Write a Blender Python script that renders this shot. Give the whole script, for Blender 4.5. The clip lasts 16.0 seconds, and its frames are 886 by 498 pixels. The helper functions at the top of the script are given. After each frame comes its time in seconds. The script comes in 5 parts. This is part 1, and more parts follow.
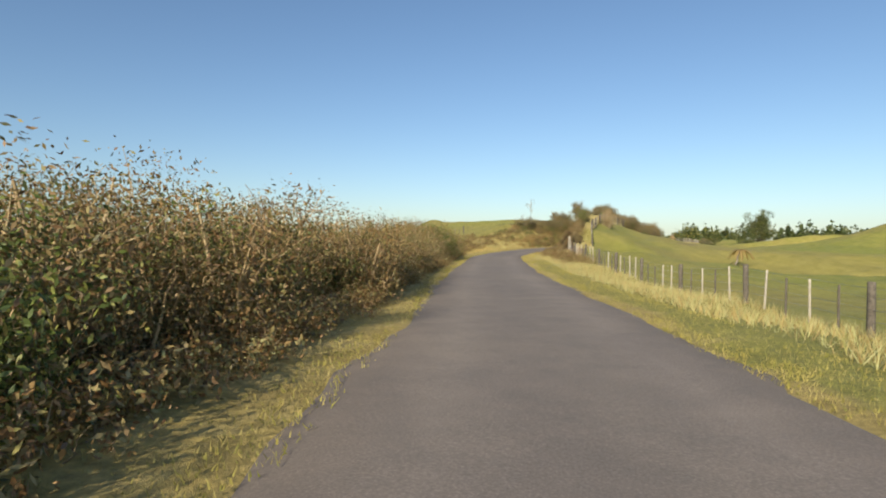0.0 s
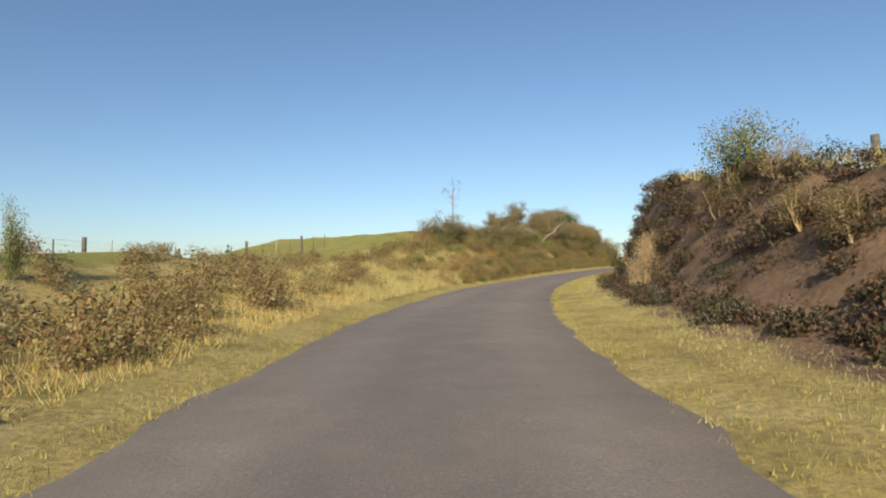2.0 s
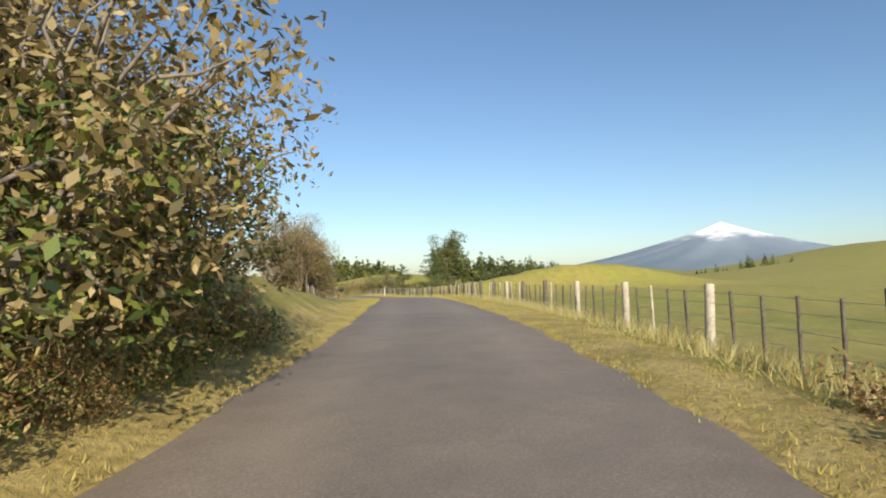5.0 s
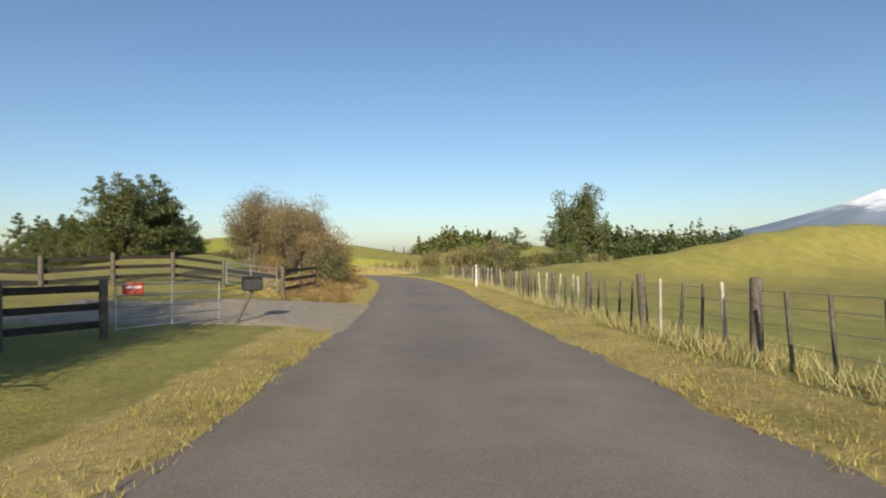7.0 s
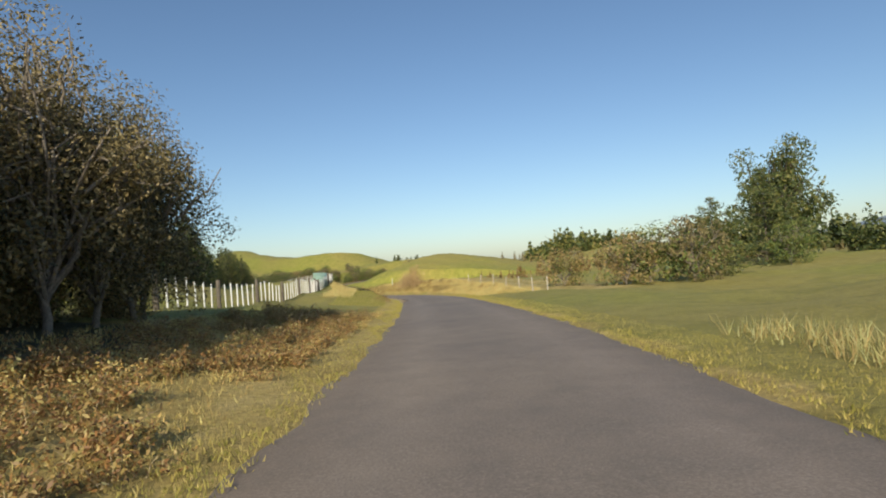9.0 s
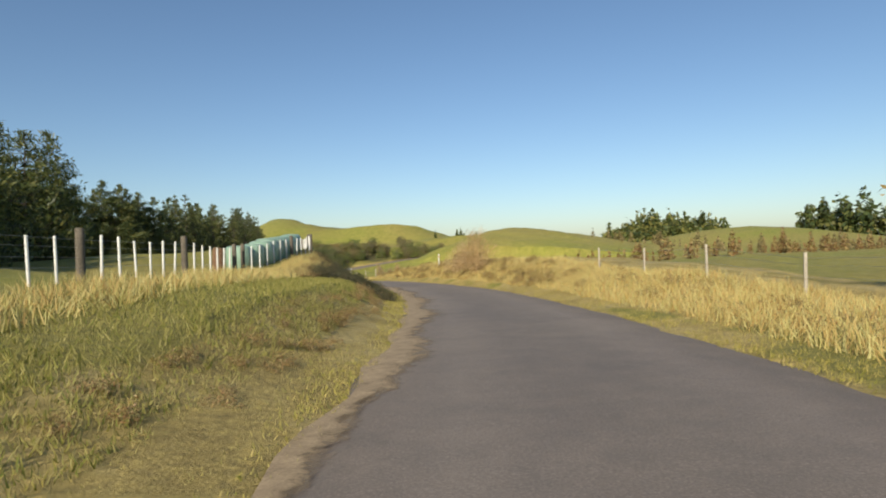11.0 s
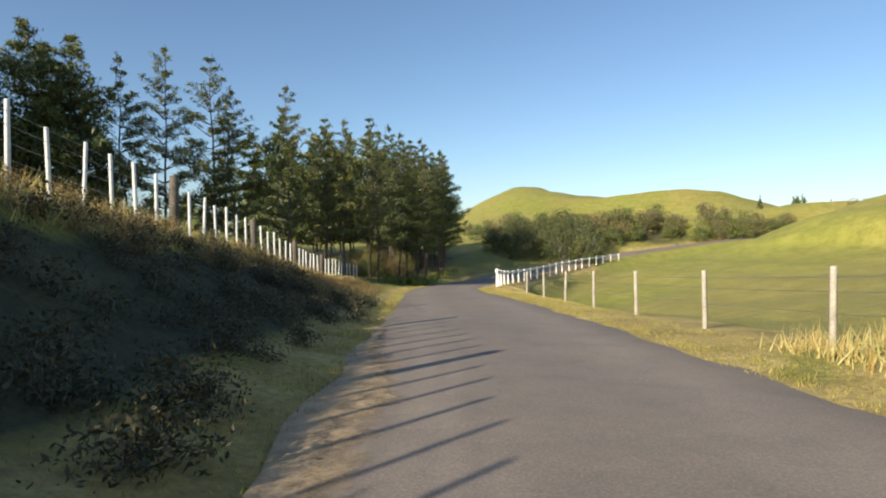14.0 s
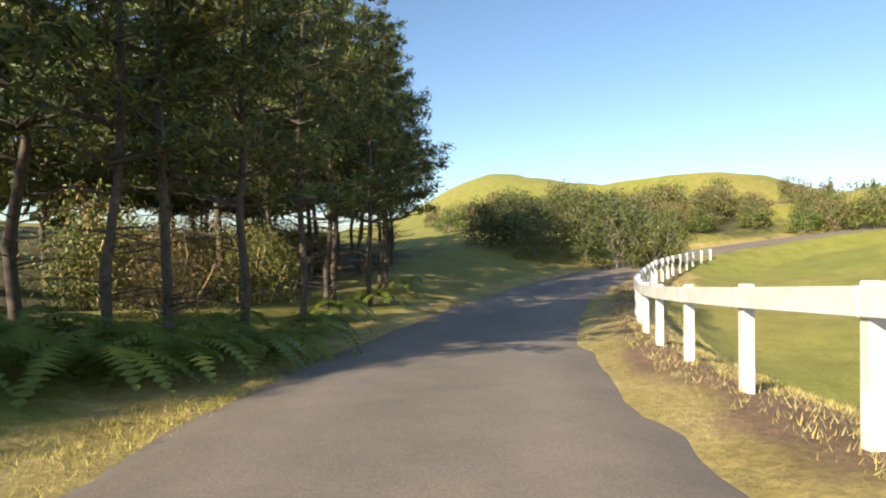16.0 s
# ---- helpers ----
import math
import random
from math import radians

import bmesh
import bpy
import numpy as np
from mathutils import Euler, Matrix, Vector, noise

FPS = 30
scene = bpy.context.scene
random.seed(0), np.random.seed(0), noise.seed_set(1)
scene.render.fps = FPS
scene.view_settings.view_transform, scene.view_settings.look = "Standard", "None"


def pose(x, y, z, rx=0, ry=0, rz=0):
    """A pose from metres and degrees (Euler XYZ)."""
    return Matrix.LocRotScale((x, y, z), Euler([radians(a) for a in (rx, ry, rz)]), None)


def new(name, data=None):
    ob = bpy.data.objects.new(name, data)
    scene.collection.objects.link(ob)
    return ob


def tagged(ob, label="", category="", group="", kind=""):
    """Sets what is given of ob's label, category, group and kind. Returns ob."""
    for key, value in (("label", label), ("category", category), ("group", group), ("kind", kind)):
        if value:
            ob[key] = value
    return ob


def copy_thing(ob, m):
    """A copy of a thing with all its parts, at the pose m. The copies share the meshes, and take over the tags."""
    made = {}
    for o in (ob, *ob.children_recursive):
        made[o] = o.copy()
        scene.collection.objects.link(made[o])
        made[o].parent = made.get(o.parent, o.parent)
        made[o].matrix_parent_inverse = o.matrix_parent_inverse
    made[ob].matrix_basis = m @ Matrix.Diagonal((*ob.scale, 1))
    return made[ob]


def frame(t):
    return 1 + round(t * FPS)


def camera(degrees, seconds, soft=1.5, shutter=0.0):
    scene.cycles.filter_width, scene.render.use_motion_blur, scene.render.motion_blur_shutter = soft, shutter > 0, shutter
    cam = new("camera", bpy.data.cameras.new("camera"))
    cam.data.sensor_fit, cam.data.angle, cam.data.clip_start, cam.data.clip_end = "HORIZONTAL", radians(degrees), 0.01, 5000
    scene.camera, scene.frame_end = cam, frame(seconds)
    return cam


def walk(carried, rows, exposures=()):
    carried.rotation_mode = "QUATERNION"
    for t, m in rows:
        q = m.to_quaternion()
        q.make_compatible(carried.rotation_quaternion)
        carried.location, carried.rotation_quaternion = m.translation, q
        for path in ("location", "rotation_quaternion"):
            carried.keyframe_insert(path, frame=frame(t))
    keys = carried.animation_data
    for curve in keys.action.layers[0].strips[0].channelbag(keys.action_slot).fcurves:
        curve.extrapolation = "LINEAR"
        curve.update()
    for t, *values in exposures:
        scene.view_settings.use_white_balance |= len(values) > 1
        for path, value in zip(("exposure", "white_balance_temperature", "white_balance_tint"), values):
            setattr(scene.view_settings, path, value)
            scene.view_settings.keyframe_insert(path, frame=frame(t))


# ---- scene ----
cam = camera(75.0, 16.0, soft=2.0, shutter=0.0)

# ---- the drive: seconds, x, y, z, yaw, pitch, roll ----
ROWS = []


def leg(*rows):
    ROWS.extend(rows)


leg((0, 0, 0, 0, 0, -0.56, -0.56),
    (0.5, 0.5, 12.82, -0.08, -1.57, 0.36, -0),
    (1, 1.43, 26.42, -0.08, -3.44, 1.17, 0.86),
    (1.5, 2.95, 40.73, 0.01, -5.84, 1.86, 0.72),
    (2, 5.52, 55.5, 0.14, -11, 2.47, 0.76),
    (2.5, 9.63, 70.3, 0.35, -17.2, 3.34, -0.13),
    (3, 15.41, 84.61, 0.66, -23.94, 4.18, -0.64),
    (3.5, 22.65, 98.09, 1.04, -29.65, 4.01, -0.14),
    (4, 30.96, 110.6, 1.4, -34.72, 2.85, 0.72),
    (4.5, 39.81, 122.27, 1.79, -36.78, 1.36, 1),
    (5, 48.33, 133.68, 2.07, -33.85, 2.92, 1.11))
leg((5.5, 55.9, 145.31, 2.2, -29.37, 2.18, 0.58),
    (6, 62.58, 157.03, 2.17, -27.17, 1.06, 0.15),
    (6.5, 68.79, 168.5, 2.01, -26.82, -0.3, 0.03),
    (7, 74.31, 179.74, 1.72, -22.71, 0.26, 0.48),
    (7.5, 78.87, 190.72, 1.36, -19.52, 1.48, 0.08),
    (8, 82.6, 201.29, 1.11, -16.44, 1.08, 1.77),
    (8.5, 85.66, 211.44, 0.98, -14.25, 1.19, 2.91),
    (9, 88.2, 221.32, 0.78, -11.77, 1.64, 3.95),
    (9.5, 90.28, 231.13, 0.58, -9.33, 0.59, 4.62),
    (10, 91.99, 240.98, 0.31, -7.46, 0.09, 2.99),
    (10.5, 93.44, 250.99, -0.01, -6.19, -0.07, 1.92))
leg((11, 94.72, 261.26, -0.36, -5.21, -0.01, 1.76),
    (11.5, 95.81, 271.82, -0.73, -3.63, 0.03, 1.77),
    (12, 96.42, 282.69, -1.1, 0.02, -0.92, 0.2),
    (12.5, 96.17, 293.77, -1.44, 5.39, -0.3, -0.13),
    (13, 94.81, 304.87, -1.75, 11.48, 0, 0.36),
    (13.5, 92.41, 315.76, -2.06, 16.24, -0.04, -0.27),
    (14, 89.24, 326.28, -2.41, 20.17, -0.92, 0.63),
    (14.5, 85.59, 336.34, -2.86, 22.56, -1, 1.2),
    (15, 81.86, 345.94, -3.37, 22.78, -0.29, 1.96),
    (15.5, 78.37, 355.13, -3.92, 20.46, -0, 1.61),
    (16, 76.05, 363.84, -4.43, 15.81, -0.15, 0.43))
walk(cam, [(t, pose(x, y, z, 90 + pitch, roll, yaw)) for t, x, y, z, yaw, pitch, roll in ROWS],
     ((0, 0.3, 6100, 8), (2.2, 0.3, 6100, 8), (3, 0.42, 6100, 8), (4.7, 0.42, 6100, 8), (7, 0.2, 6100, 8), (9, 0.15, 6100, 8), (11.5, 0.15, 6100, 8), (12.5, 0.2, 6100, 8), (13.5, 0.4, 6100, 8), (14.5, 0.72, 6250, 8), (15.2, 0.86, 6400, 8), (16, 1.0, 6400, 8)))

# ---- world, sun, exposure ----
SUN_AZ, SUN_EL = math.atan2(-0.38, -0.925), radians(24)
world = bpy.data.worlds.new("sky")
scene.world = world
world.use_nodes = True
wn = world.node_tree.nodes
sky = wn.new("ShaderNodeTexSky")
sky.sky_type, sky.sun_disc = "NISHITA", False
sky.sun_elevation, sky.sun_rotation = SUN_EL, SUN_AZ
sky.altitude, sky.air_density, sky.dust_density, sky.ozone_density = 200, 1.0, 0.8, 2.2
world.node_tree.links.new(sky.outputs[0], wn["Background"].inputs[0])
wn["Background"].inputs[1].default_value = 0.100
sun = new("sun", bpy.data.lights.new("sun", "SUN"))
sun.data.energy, sun.data.angle, sun.data.color = 5.0, radians(0.5), (1.0, 0.86, 0.64)
toward = Vector((math.sin(SUN_AZ) * math.cos(SUN_EL), math.cos(SUN_AZ) * math.cos(SUN_EL), math.sin(SUN_EL)))
sun.matrix_world = Matrix.Translation((0, -20, 80)) @ toward.to_track_quat("Z", "Y").to_matrix().to_4x4()

rng = np.random.default_rng(7)


# ---- materials ----
def ramp(nt, fac, stops):
    n = nt.nodes.new("ShaderNodeValToRGB")
    el = n.color_ramp.elements
    while len(el) < len(stops):
        el.new(0.5)
    for e, (p, c) in zip(el, stops):
        e.position, e.color = p, (*c, 1)
    nt.links.new(fac, n.inputs[0])
    return n.outputs[0]


def noise_of(nt, scale, detail=4.0, rough=0.6, coords="Object"):
    c = nt.nodes.new("ShaderNodeTexCoord")
    n = nt.nodes.new("ShaderNodeTexNoise")
    n.inputs["Scale"].default_value, n.inputs["Detail"].default_value, n.inputs["Roughness"].default_value = scale, detail, rough
    nt.links.new(c.outputs[coords], n.inputs["Vector"])
    return n.outputs[0]


def mixed(nt, fac, a, b, blend="MIX"):
    m = nt.nodes.new("ShaderNodeMix")
    m.data_type, m.blend_type = "RGBA", blend
    for sock, v in ((m.inputs[0], fac), (m.inputs[6], a), (m.inputs[7], b)):
        if isinstance(v, (int, float)):
            sock.default_value = v
        elif isinstance(v, tuple):
            sock.default_value = (*v, 1)
        else:
            nt.links.new(v, sock)
    return m.outputs[2]


def base(name, rough=0.8, metal=0.0):
    m = bpy.data.materials.new(name)
    m.use_nodes = True
    b = m.node_tree.nodes["Principled BSDF"]
    b.inputs["Roughness"].default_value, b.inputs["Metallic"].default_value = rough, metal
    return m, m.node_tree, b


def bump(nt, b, height, strength=0.4, dist=0.02):
    n = nt.nodes.new("ShaderNodeBump")
    n.inputs["Strength"].default_value, n.inputs["Distance"].default_value = strength, dist
    nt.links.new(height, n.inputs["Height"])
    nt.links.new(n.outputs[0], b.inputs["Normal"])


def plain(name, dark, light, scale=8.0, rough=0.8, metal=0.0, rel=0.3, dist=0.01, coords="Object"):
    """Two tones by a fine and a coarse noise, with relief."""
    m, nt, b = base(name, rough, metal)
    fine, coarse = noise_of(nt, scale, 6, 0.7, coords), noise_of(nt, scale * 0.13, 3, 0.5, coords)
    c = ramp(nt, fine, [(0.3, dark), (0.7, light)])
    k = ramp(nt, coarse, [(0.3, (0.75, 0.75, 0.75)), (0.7, (1.15, 1.15, 1.15))])
    nt.links.new(mixed(nt, 1.0, c, k, "MULTIPLY"), b.inputs["Base Color"])
    bump(nt, b, fine, rel, dist)
    return m


def leafy(name, tones, rough=0.55, trans=0.25):
    """Leaves: tones by leaf, a shift by plant, some light through."""
    m, nt, b = base(name, rough)
    g = nt.nodes.new("ShaderNodeNewGeometry")
    o = nt.nodes.new("ShaderNodeObjectInfo")
    c = ramp(nt, g.outputs["Random Per Island"], [(i / (len(tones) - 1), t) for i, t in enumerate(tones)])
    k = ramp(nt, o.outputs["Random"], [(0.0, (0.78, 0.82, 0.8)), (0.5, (1.0, 1.0, 1.0)), (1.0, (1.2, 1.1, 0.95))])
    col = mixed(nt, 1.0, c, k, "MULTIPLY")
    nt.links.new(col, b.inputs["Base Color"])
    t = nt.nodes.new("ShaderNodeBsdfTranslucent")
    nt.links.new(col, t.inputs[0])
    s = nt.nodes.new("ShaderNodeMixShader")
    s.inputs[0].default_value = trans
    out = nt.nodes["Material Output"]
    nt.links.new(b.outputs[0], s.inputs[1])
    nt.links.new(t.outputs[0], s.inputs[2])
    nt.links.new(s.outputs[0], out.inputs[0])
    return m


def gritty(name, dark, light, scale):
    """Grit that thins out towards its edge."""
    m = plain(name, dark, light, scale, 0.95, 0, 0.3)
    nt = m.node_tree
    at = nt.nodes.new("ShaderNodeAttribute")
    at.attribute_name = "cover"
    a = nt.nodes.new("ShaderNodeMath")
    a.operation, a.inputs[1].default_value = "MULTIPLY_ADD", 1.1
    nt.links.new(noise_of(nt, 3.0, 7, 0.75), a.inputs[0])
    nt.links.new(at.outputs["Fac"], a.inputs[2])
    fac = ramp(nt, a.outputs[0], [(0.68, (0, 0, 0)), (1.0, (1, 1, 1))])
    t, s = nt.nodes.new("ShaderNodeBsdfTransparent"), nt.nodes.new("ShaderNodeMixShader")
    nt.links.new(fac, s.inputs[0])
    nt.links.new(t.outputs[0], s.inputs[1])
    nt.links.new(nt.nodes["Principled BSDF"].outputs[0], s.inputs[2])
    nt.links.new(s.outputs[0], nt.nodes["Material Output"].inputs[0])
    return m


def ground_material():
    m, nt, b = base("pasture", 0.95)
    at = nt.nodes.new("ShaderNodeAttribute")
    at.attribute_name = "zone"
    sep = nt.nodes.new("ShaderNodeSeparateColor")
    nt.links.new(at.outputs["Color"], sep.inputs[0])
    fine, mid, big = noise_of(nt, 9.0, 6, 0.75), noise_of(nt, 0.8, 5, 0.6), noise_of(nt, 0.035, 4, 0.55)
    green = ramp(nt, mid, [(0.3, (0.19, 0.205, 0.03)), (0.55, (0.275, 0.28, 0.045)), (0.75, (0.35, 0.31, 0.07))])
    olive = ramp(nt, mid, [(0.3, (0.25, 0.22, 0.045)), (0.7, (0.36, 0.305, 0.08))])
    past = mixed(nt, ramp(nt, big, [(0.34, (0, 0, 0)), (0.54, (1, 1, 1))]), green, olive)
    dry = ramp(nt, mid, [(0.25, (0.26, 0.19, 0.055)), (0.5, (0.45, 0.34, 0.11)), (0.75, (0.56, 0.44, 0.19))])
    soil = ramp(nt, mid, [(0.3, (0.10, 0.060, 0.035)), (0.7, (0.36, 0.22, 0.125))])
    # dark scrub-floor tone, also painted on the bank face for its shade
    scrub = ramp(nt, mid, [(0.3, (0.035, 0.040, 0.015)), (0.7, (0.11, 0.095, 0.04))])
    jag = nt.nodes.new("ShaderNodeMath")
    jag.operation, jag.inputs[1].default_value = "MULTIPLY_ADD", 0.9
    nt.links.new(mid, jag.inputs[0])
    jag.inputs[2].default_value = -0.45

    def mask(ch):
        a = nt.nodes.new("ShaderNodeMath")
        a.operation = "ADD"
        nt.links.new(sep.outputs[ch], a.inputs[0])
        nt.links.new(jag.outputs[0], a.inputs[1])
        return ramp(nt, a.outputs[0], [(0.38, (0, 0, 0)), (0.62, (1, 1, 1))])

    c = mixed(nt, mask(0), past, dry)
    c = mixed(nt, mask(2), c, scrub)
    c = mixed(nt, mask(1), c, soil)
    spk = ramp(nt, fine, [(0.3, (0.56, 0.57, 0.54)), (0.7, (1.36, 1.34, 1.28))])
    nt.links.new(mixed(nt, 1.0, c, spk, "MULTIPLY"), b.inputs["Base Color"])
    bump(nt, b, fine, 0.9, 0.08)
    return m


def road_material():
    m, nt, b = base("chip_seal", 0.86)
    fine, mid, big = noise_of(nt, 45.0, 4, 0.8), noise_of(nt, 1.6, 5, 0.65), noise_of(nt, 0.22, 4, 0.5)
    uv = nt.nodes.new("ShaderNodeUVMap")
    sep = nt.nodes.new("ShaderNodeSeparateXYZ")
    nt.links.new(uv.outputs[0], sep.inputs[0])
    c = ramp(nt, fine, [(0.25, (0.145, 0.118, 0.095)), (0.55, (0.245, 0.203, 0.168)), (0.8, (0.41, 0.35, 0.295))])
    tone = ramp(nt, mid, [(0.3, (0.86, 0.86, 0.87)), (0.7, (1.10, 1.08, 1.06))])
    c = mixed(nt, 1.0, c, tone, "MULTIPLY")
    wear = ramp(nt, big, [(0.3, (0.88, 0.88, 0.9)), (0.7, (1.12, 1.1, 1.06))])
    c = mixed(nt, 1.0, c, wear, "MULTIPLY")
    # polished wheel tracks run along the seal
    track = ramp(nt, sep.outputs[0], [(0.10, (0.93, 0.92, 0.9)), (0.24, (1.08, 1.08, 1.07)), (0.40, (0.92, 0.92, 0.92)), (0.60, (0.95, 0.95, 0.94)), (0.76, (1.08, 1.07, 1.06)), (0.92, (0.9, 0.88, 0.85))])
    nt.links.new(mixed(nt, 1.0, c, track, "MULTIPLY"), b.inputs["Base Color"])
    bump(nt, b, fine, 0.5, 0.008)
    return m


GROUND, ROAD = ground_material(), road_material()
BARK = plain("grey_bark", (0.13, 0.105, 0.08), (0.34, 0.29, 0.23), 14, 0.9, 0, 0.6)
PINE_BARK = plain("pine_bark", (0.05, 0.04, 0.032), (0.17, 0.13, 0.10), 9, 0.95, 0, 0.8)
OLD_WOOD = plain("weathered_post_wood", (0.055, 0.045, 0.035), (0.20, 0.17, 0.13), 22, 0.9, 0, 0.5)
PALE_WOOD = plain("bleached_batten_wood", (0.30, 0.26, 0.20), (0.58, 0.52, 0.42), 24, 0.9, 0, 0.4)
WHITE_PAINT = plain("chalky_white_paint", (0.66, 0.65, 0.62), (0.84, 0.83, 0.80), 6, 0.6, 0, 0.15)
WIRE = plain("galvanised_wire", (0.28, 0.28, 0.27), (0.45, 0.45, 0.44), 30, 0.45, 0.8)
BALE = plain("pale_green_wrap", (0.20, 0.33, 0.24), (0.38, 0.50, 0.39), 3.5, 0.32, 0, 0.5, 0.03)
TARRED = plain("tarred_rail_wood", (0.018, 0.016, 0.014), (0.06, 0.05, 0.045), 18, 0.85)
GALV = plain("galvanised_gate_pipe", (0.35, 0.35, 0.34), (0.55, 0.55, 0.54), 12, 0.4, 0.7)
BLACK = plain("black_sheet_metal", (0.012, 0.012, 0.013), (0.035, 0.035, 0.035), 6, 0.5)
YELLOW = plain("yellow_tape", (0.60, 0.45, 0.02), (0.75, 0.60, 0.05), 5, 0.6)
RED = plain("red_sign_paint", (0.45, 0.05, 0.03), (0.6, 0.10, 0.06), 9, 0.6)
GRAVEL = gritty("brown_grit", (0.26, 0.185, 0.105), (0.50, 0.37, 0.22), 38)
HEDGE = leafy("hedge_leaves", [(0.080, 0.080, 0.026), (0.160, 0.145, 0.043), (0.246, 0.181, 0.065), (0.290, 0.160, 0.072), (0.392, 0.290, 0.123)])
GREEN = leafy("green_leaves", [(0.043, 0.072, 0.020), (0.094, 0.138, 0.032), (0.160, 0.203, 0.043), (0.290, 0.290, 0.072)])
BROWN = leafy("bracken_fronds", [(0.116, 0.065, 0.026), (0.261, 0.138, 0.051), (0.392, 0.232, 0.087), (0.290, 0.261, 0.087), (0.536, 0.392, 0.174)])
OLIVE = leafy("tea_tree_leaves", [(0.087, 0.075, 0.032), (0.189, 0.152, 0.061), (0.290, 0.225, 0.094), (0.406, 0.312, 0.145)])
TWIG = leafy("bare_twigs", [(0.25, 0.175, 0.09), (0.43, 0.32, 0.17), (0.58, 0.45, 0.26)], 0.8, 0.05)
NEEDLE = leafy("pine_needles", [(0.030, 0.050, 0.018), (0.080, 0.108, 0.032), (0.140, 0.165, 0.046), (0.25, 0.23, 0.065)], 0.5, 0.3)
# near-black leaf tones: shade put into the leaf colour
SHADE = leafy("shade_toned_leaves", [(0.020, 0.026, 0.010), (0.040, 0.048, 0.016), (0.075, 0.070, 0.028), (0.12, 0.09, 0.045)], 0.6, 0.15)
# russet is the growth's own hue; its darkness stands for the cut bank's shade
RUSSET = leafy("russet_shade_toned_growth", [(0.030, 0.020, 0.010), (0.075, 0.042, 0.022), (0.14, 0.070, 0.036), (0.10, 0.085, 0.03)], 0.6, 0.15)
FERN = leafy("fern_fronds", [(0.09, 0.13, 0.025), (0.17, 0.22, 0.04), (0.30, 0.33, 0.07)], 0.5, 0.35)
DRYGRASS = leafy("dry_grass", [(0.377, 0.261, 0.087), (0.609, 0.450, 0.174), (0.620, 0.594, 0.275), (0.435, 0.392, 0.116)], 0.7, 0.3)
VERGE = leafy("verge_grass", [(0.19, 0.205, 0.036), (0.30, 0.285, 0.055), (0.43, 0.37, 0.10), (0.52, 0.44, 0.17)], 0.7, 0.3)


# ---- mesh builders ----
def mesh_of(name, verts, faces, mat, smooth=False):
    me = bpy.data.meshes.new(name)
    v = np.asarray(verts, dtype=np.float32).reshape(-1, 3)
    f = np.asarray(faces, dtype=np.int32)
    n, k = f.shape
    me.vertices.add(len(v))
    me.vertices.foreach_set("co", v.ravel())
    me.loops.add(n * k)
    me.loops.foreach_set("vertex_index", f.ravel())
    me.polygons.add(n)
    me.polygons.foreach_set("loop_start", np.arange(n, dtype=np.int32) * k)
    me.polygons.foreach_set("loop_total", np.full(n, k, dtype=np.int32))
    if smooth:
        me.polygons.foreach_set("use_smooth", np.ones(n, dtype=bool))
    me.update(calc_edges=True)
    me.materials.append(mat)
    return me


def part_of(name, me, parent, label=""):
    ob = new(name, me)
    ob.parent = parent
    return tagged(ob, label)


def tubes(paths, sides=6):
    """Tapered tubes: each path is a list of (x, y, z, radius)."""
    vs, fs, n0 = [], [], 0
    ang = np.arange(sides) * 2 * math.pi / sides
    for path in paths:
        p = np.array(path, dtype=float)
        d = np.gradient(p[:, :3], axis=0)
        d /= np.linalg.norm(d, axis=1)[:, None] + 1e-9
        ref = np.where(np.abs(d[:, 2:3]) > 0.9, np.array([[1.0, 0, 0]]), np.array([[0, 0, 1.0]]))
        a = np.cross(d, ref)
        a /= np.linalg.norm(a, axis=1)[:, None] + 1e-9
        b = np.cross(d, a)
        ring = p[:, None, :3] + p[:, 3][:, None, None] * (a[:, None] * np.cos(ang)[None, :, None] + b[:, None] * np.sin(ang)[None, :, None])
        vs.append(ring.reshape(-1, 3))
        for i in range(len(p) - 1):
            for j in range(sides):
                k = (j + 1) % sides
                fs.append((n0 + i * sides + j, n0 + i * sides + k, n0 + (i + 1) * sides + k, n0 + (i + 1) * sides + j))
        n0 += len(p) * sides
    return np.concatenate(vs), np.array(fs)


def leaves(centres, radii, count, size, r, squash=0.8, slim=0.5, shell=0.45, droop=0.0):
    """Many small four-cornered leaves in clumps round the centres."""
    c, rad = np.asarray(centres, float), np.asarray(radii, float)
    w = rad ** 2
    pick = r.choice(len(c), count, p=w / w.sum())
    dirs = r.normal(size=(count, 3))
    dirs /= np.linalg.norm(dirs, axis=1)[:, None]
    rr = rad[pick] * (shell + (1 - shell) * r.random(count)) * (1 + 0.08 * r.normal(size=count))
    pos = c[pick] + dirs * rr[:, None] * np.array([1, 1, squash])
    nrm = dirs + 0.75 * r.normal(size=(count, 3)) + np.array([0, 0, 0.25])
    a = np.cross(nrm, r.normal(size=(count, 3))) + np.array([0, 0, -droop])
    a /= np.linalg.norm(a, axis=1)[:, None] + 1e-9
    b = np.cross(nrm, a)
    b /= np.linalg.norm(b, axis=1)[:, None] + 1e-9
    s = size * (0.55 + 0.9 * r.random(count))[:, None]
    v = np.stack([pos - a * s, pos + b * s * slim, pos + a * s, pos - b * s * slim], 1).reshape(-1, 3)
    return v, np.arange(count * 4).reshape(-1, 4)


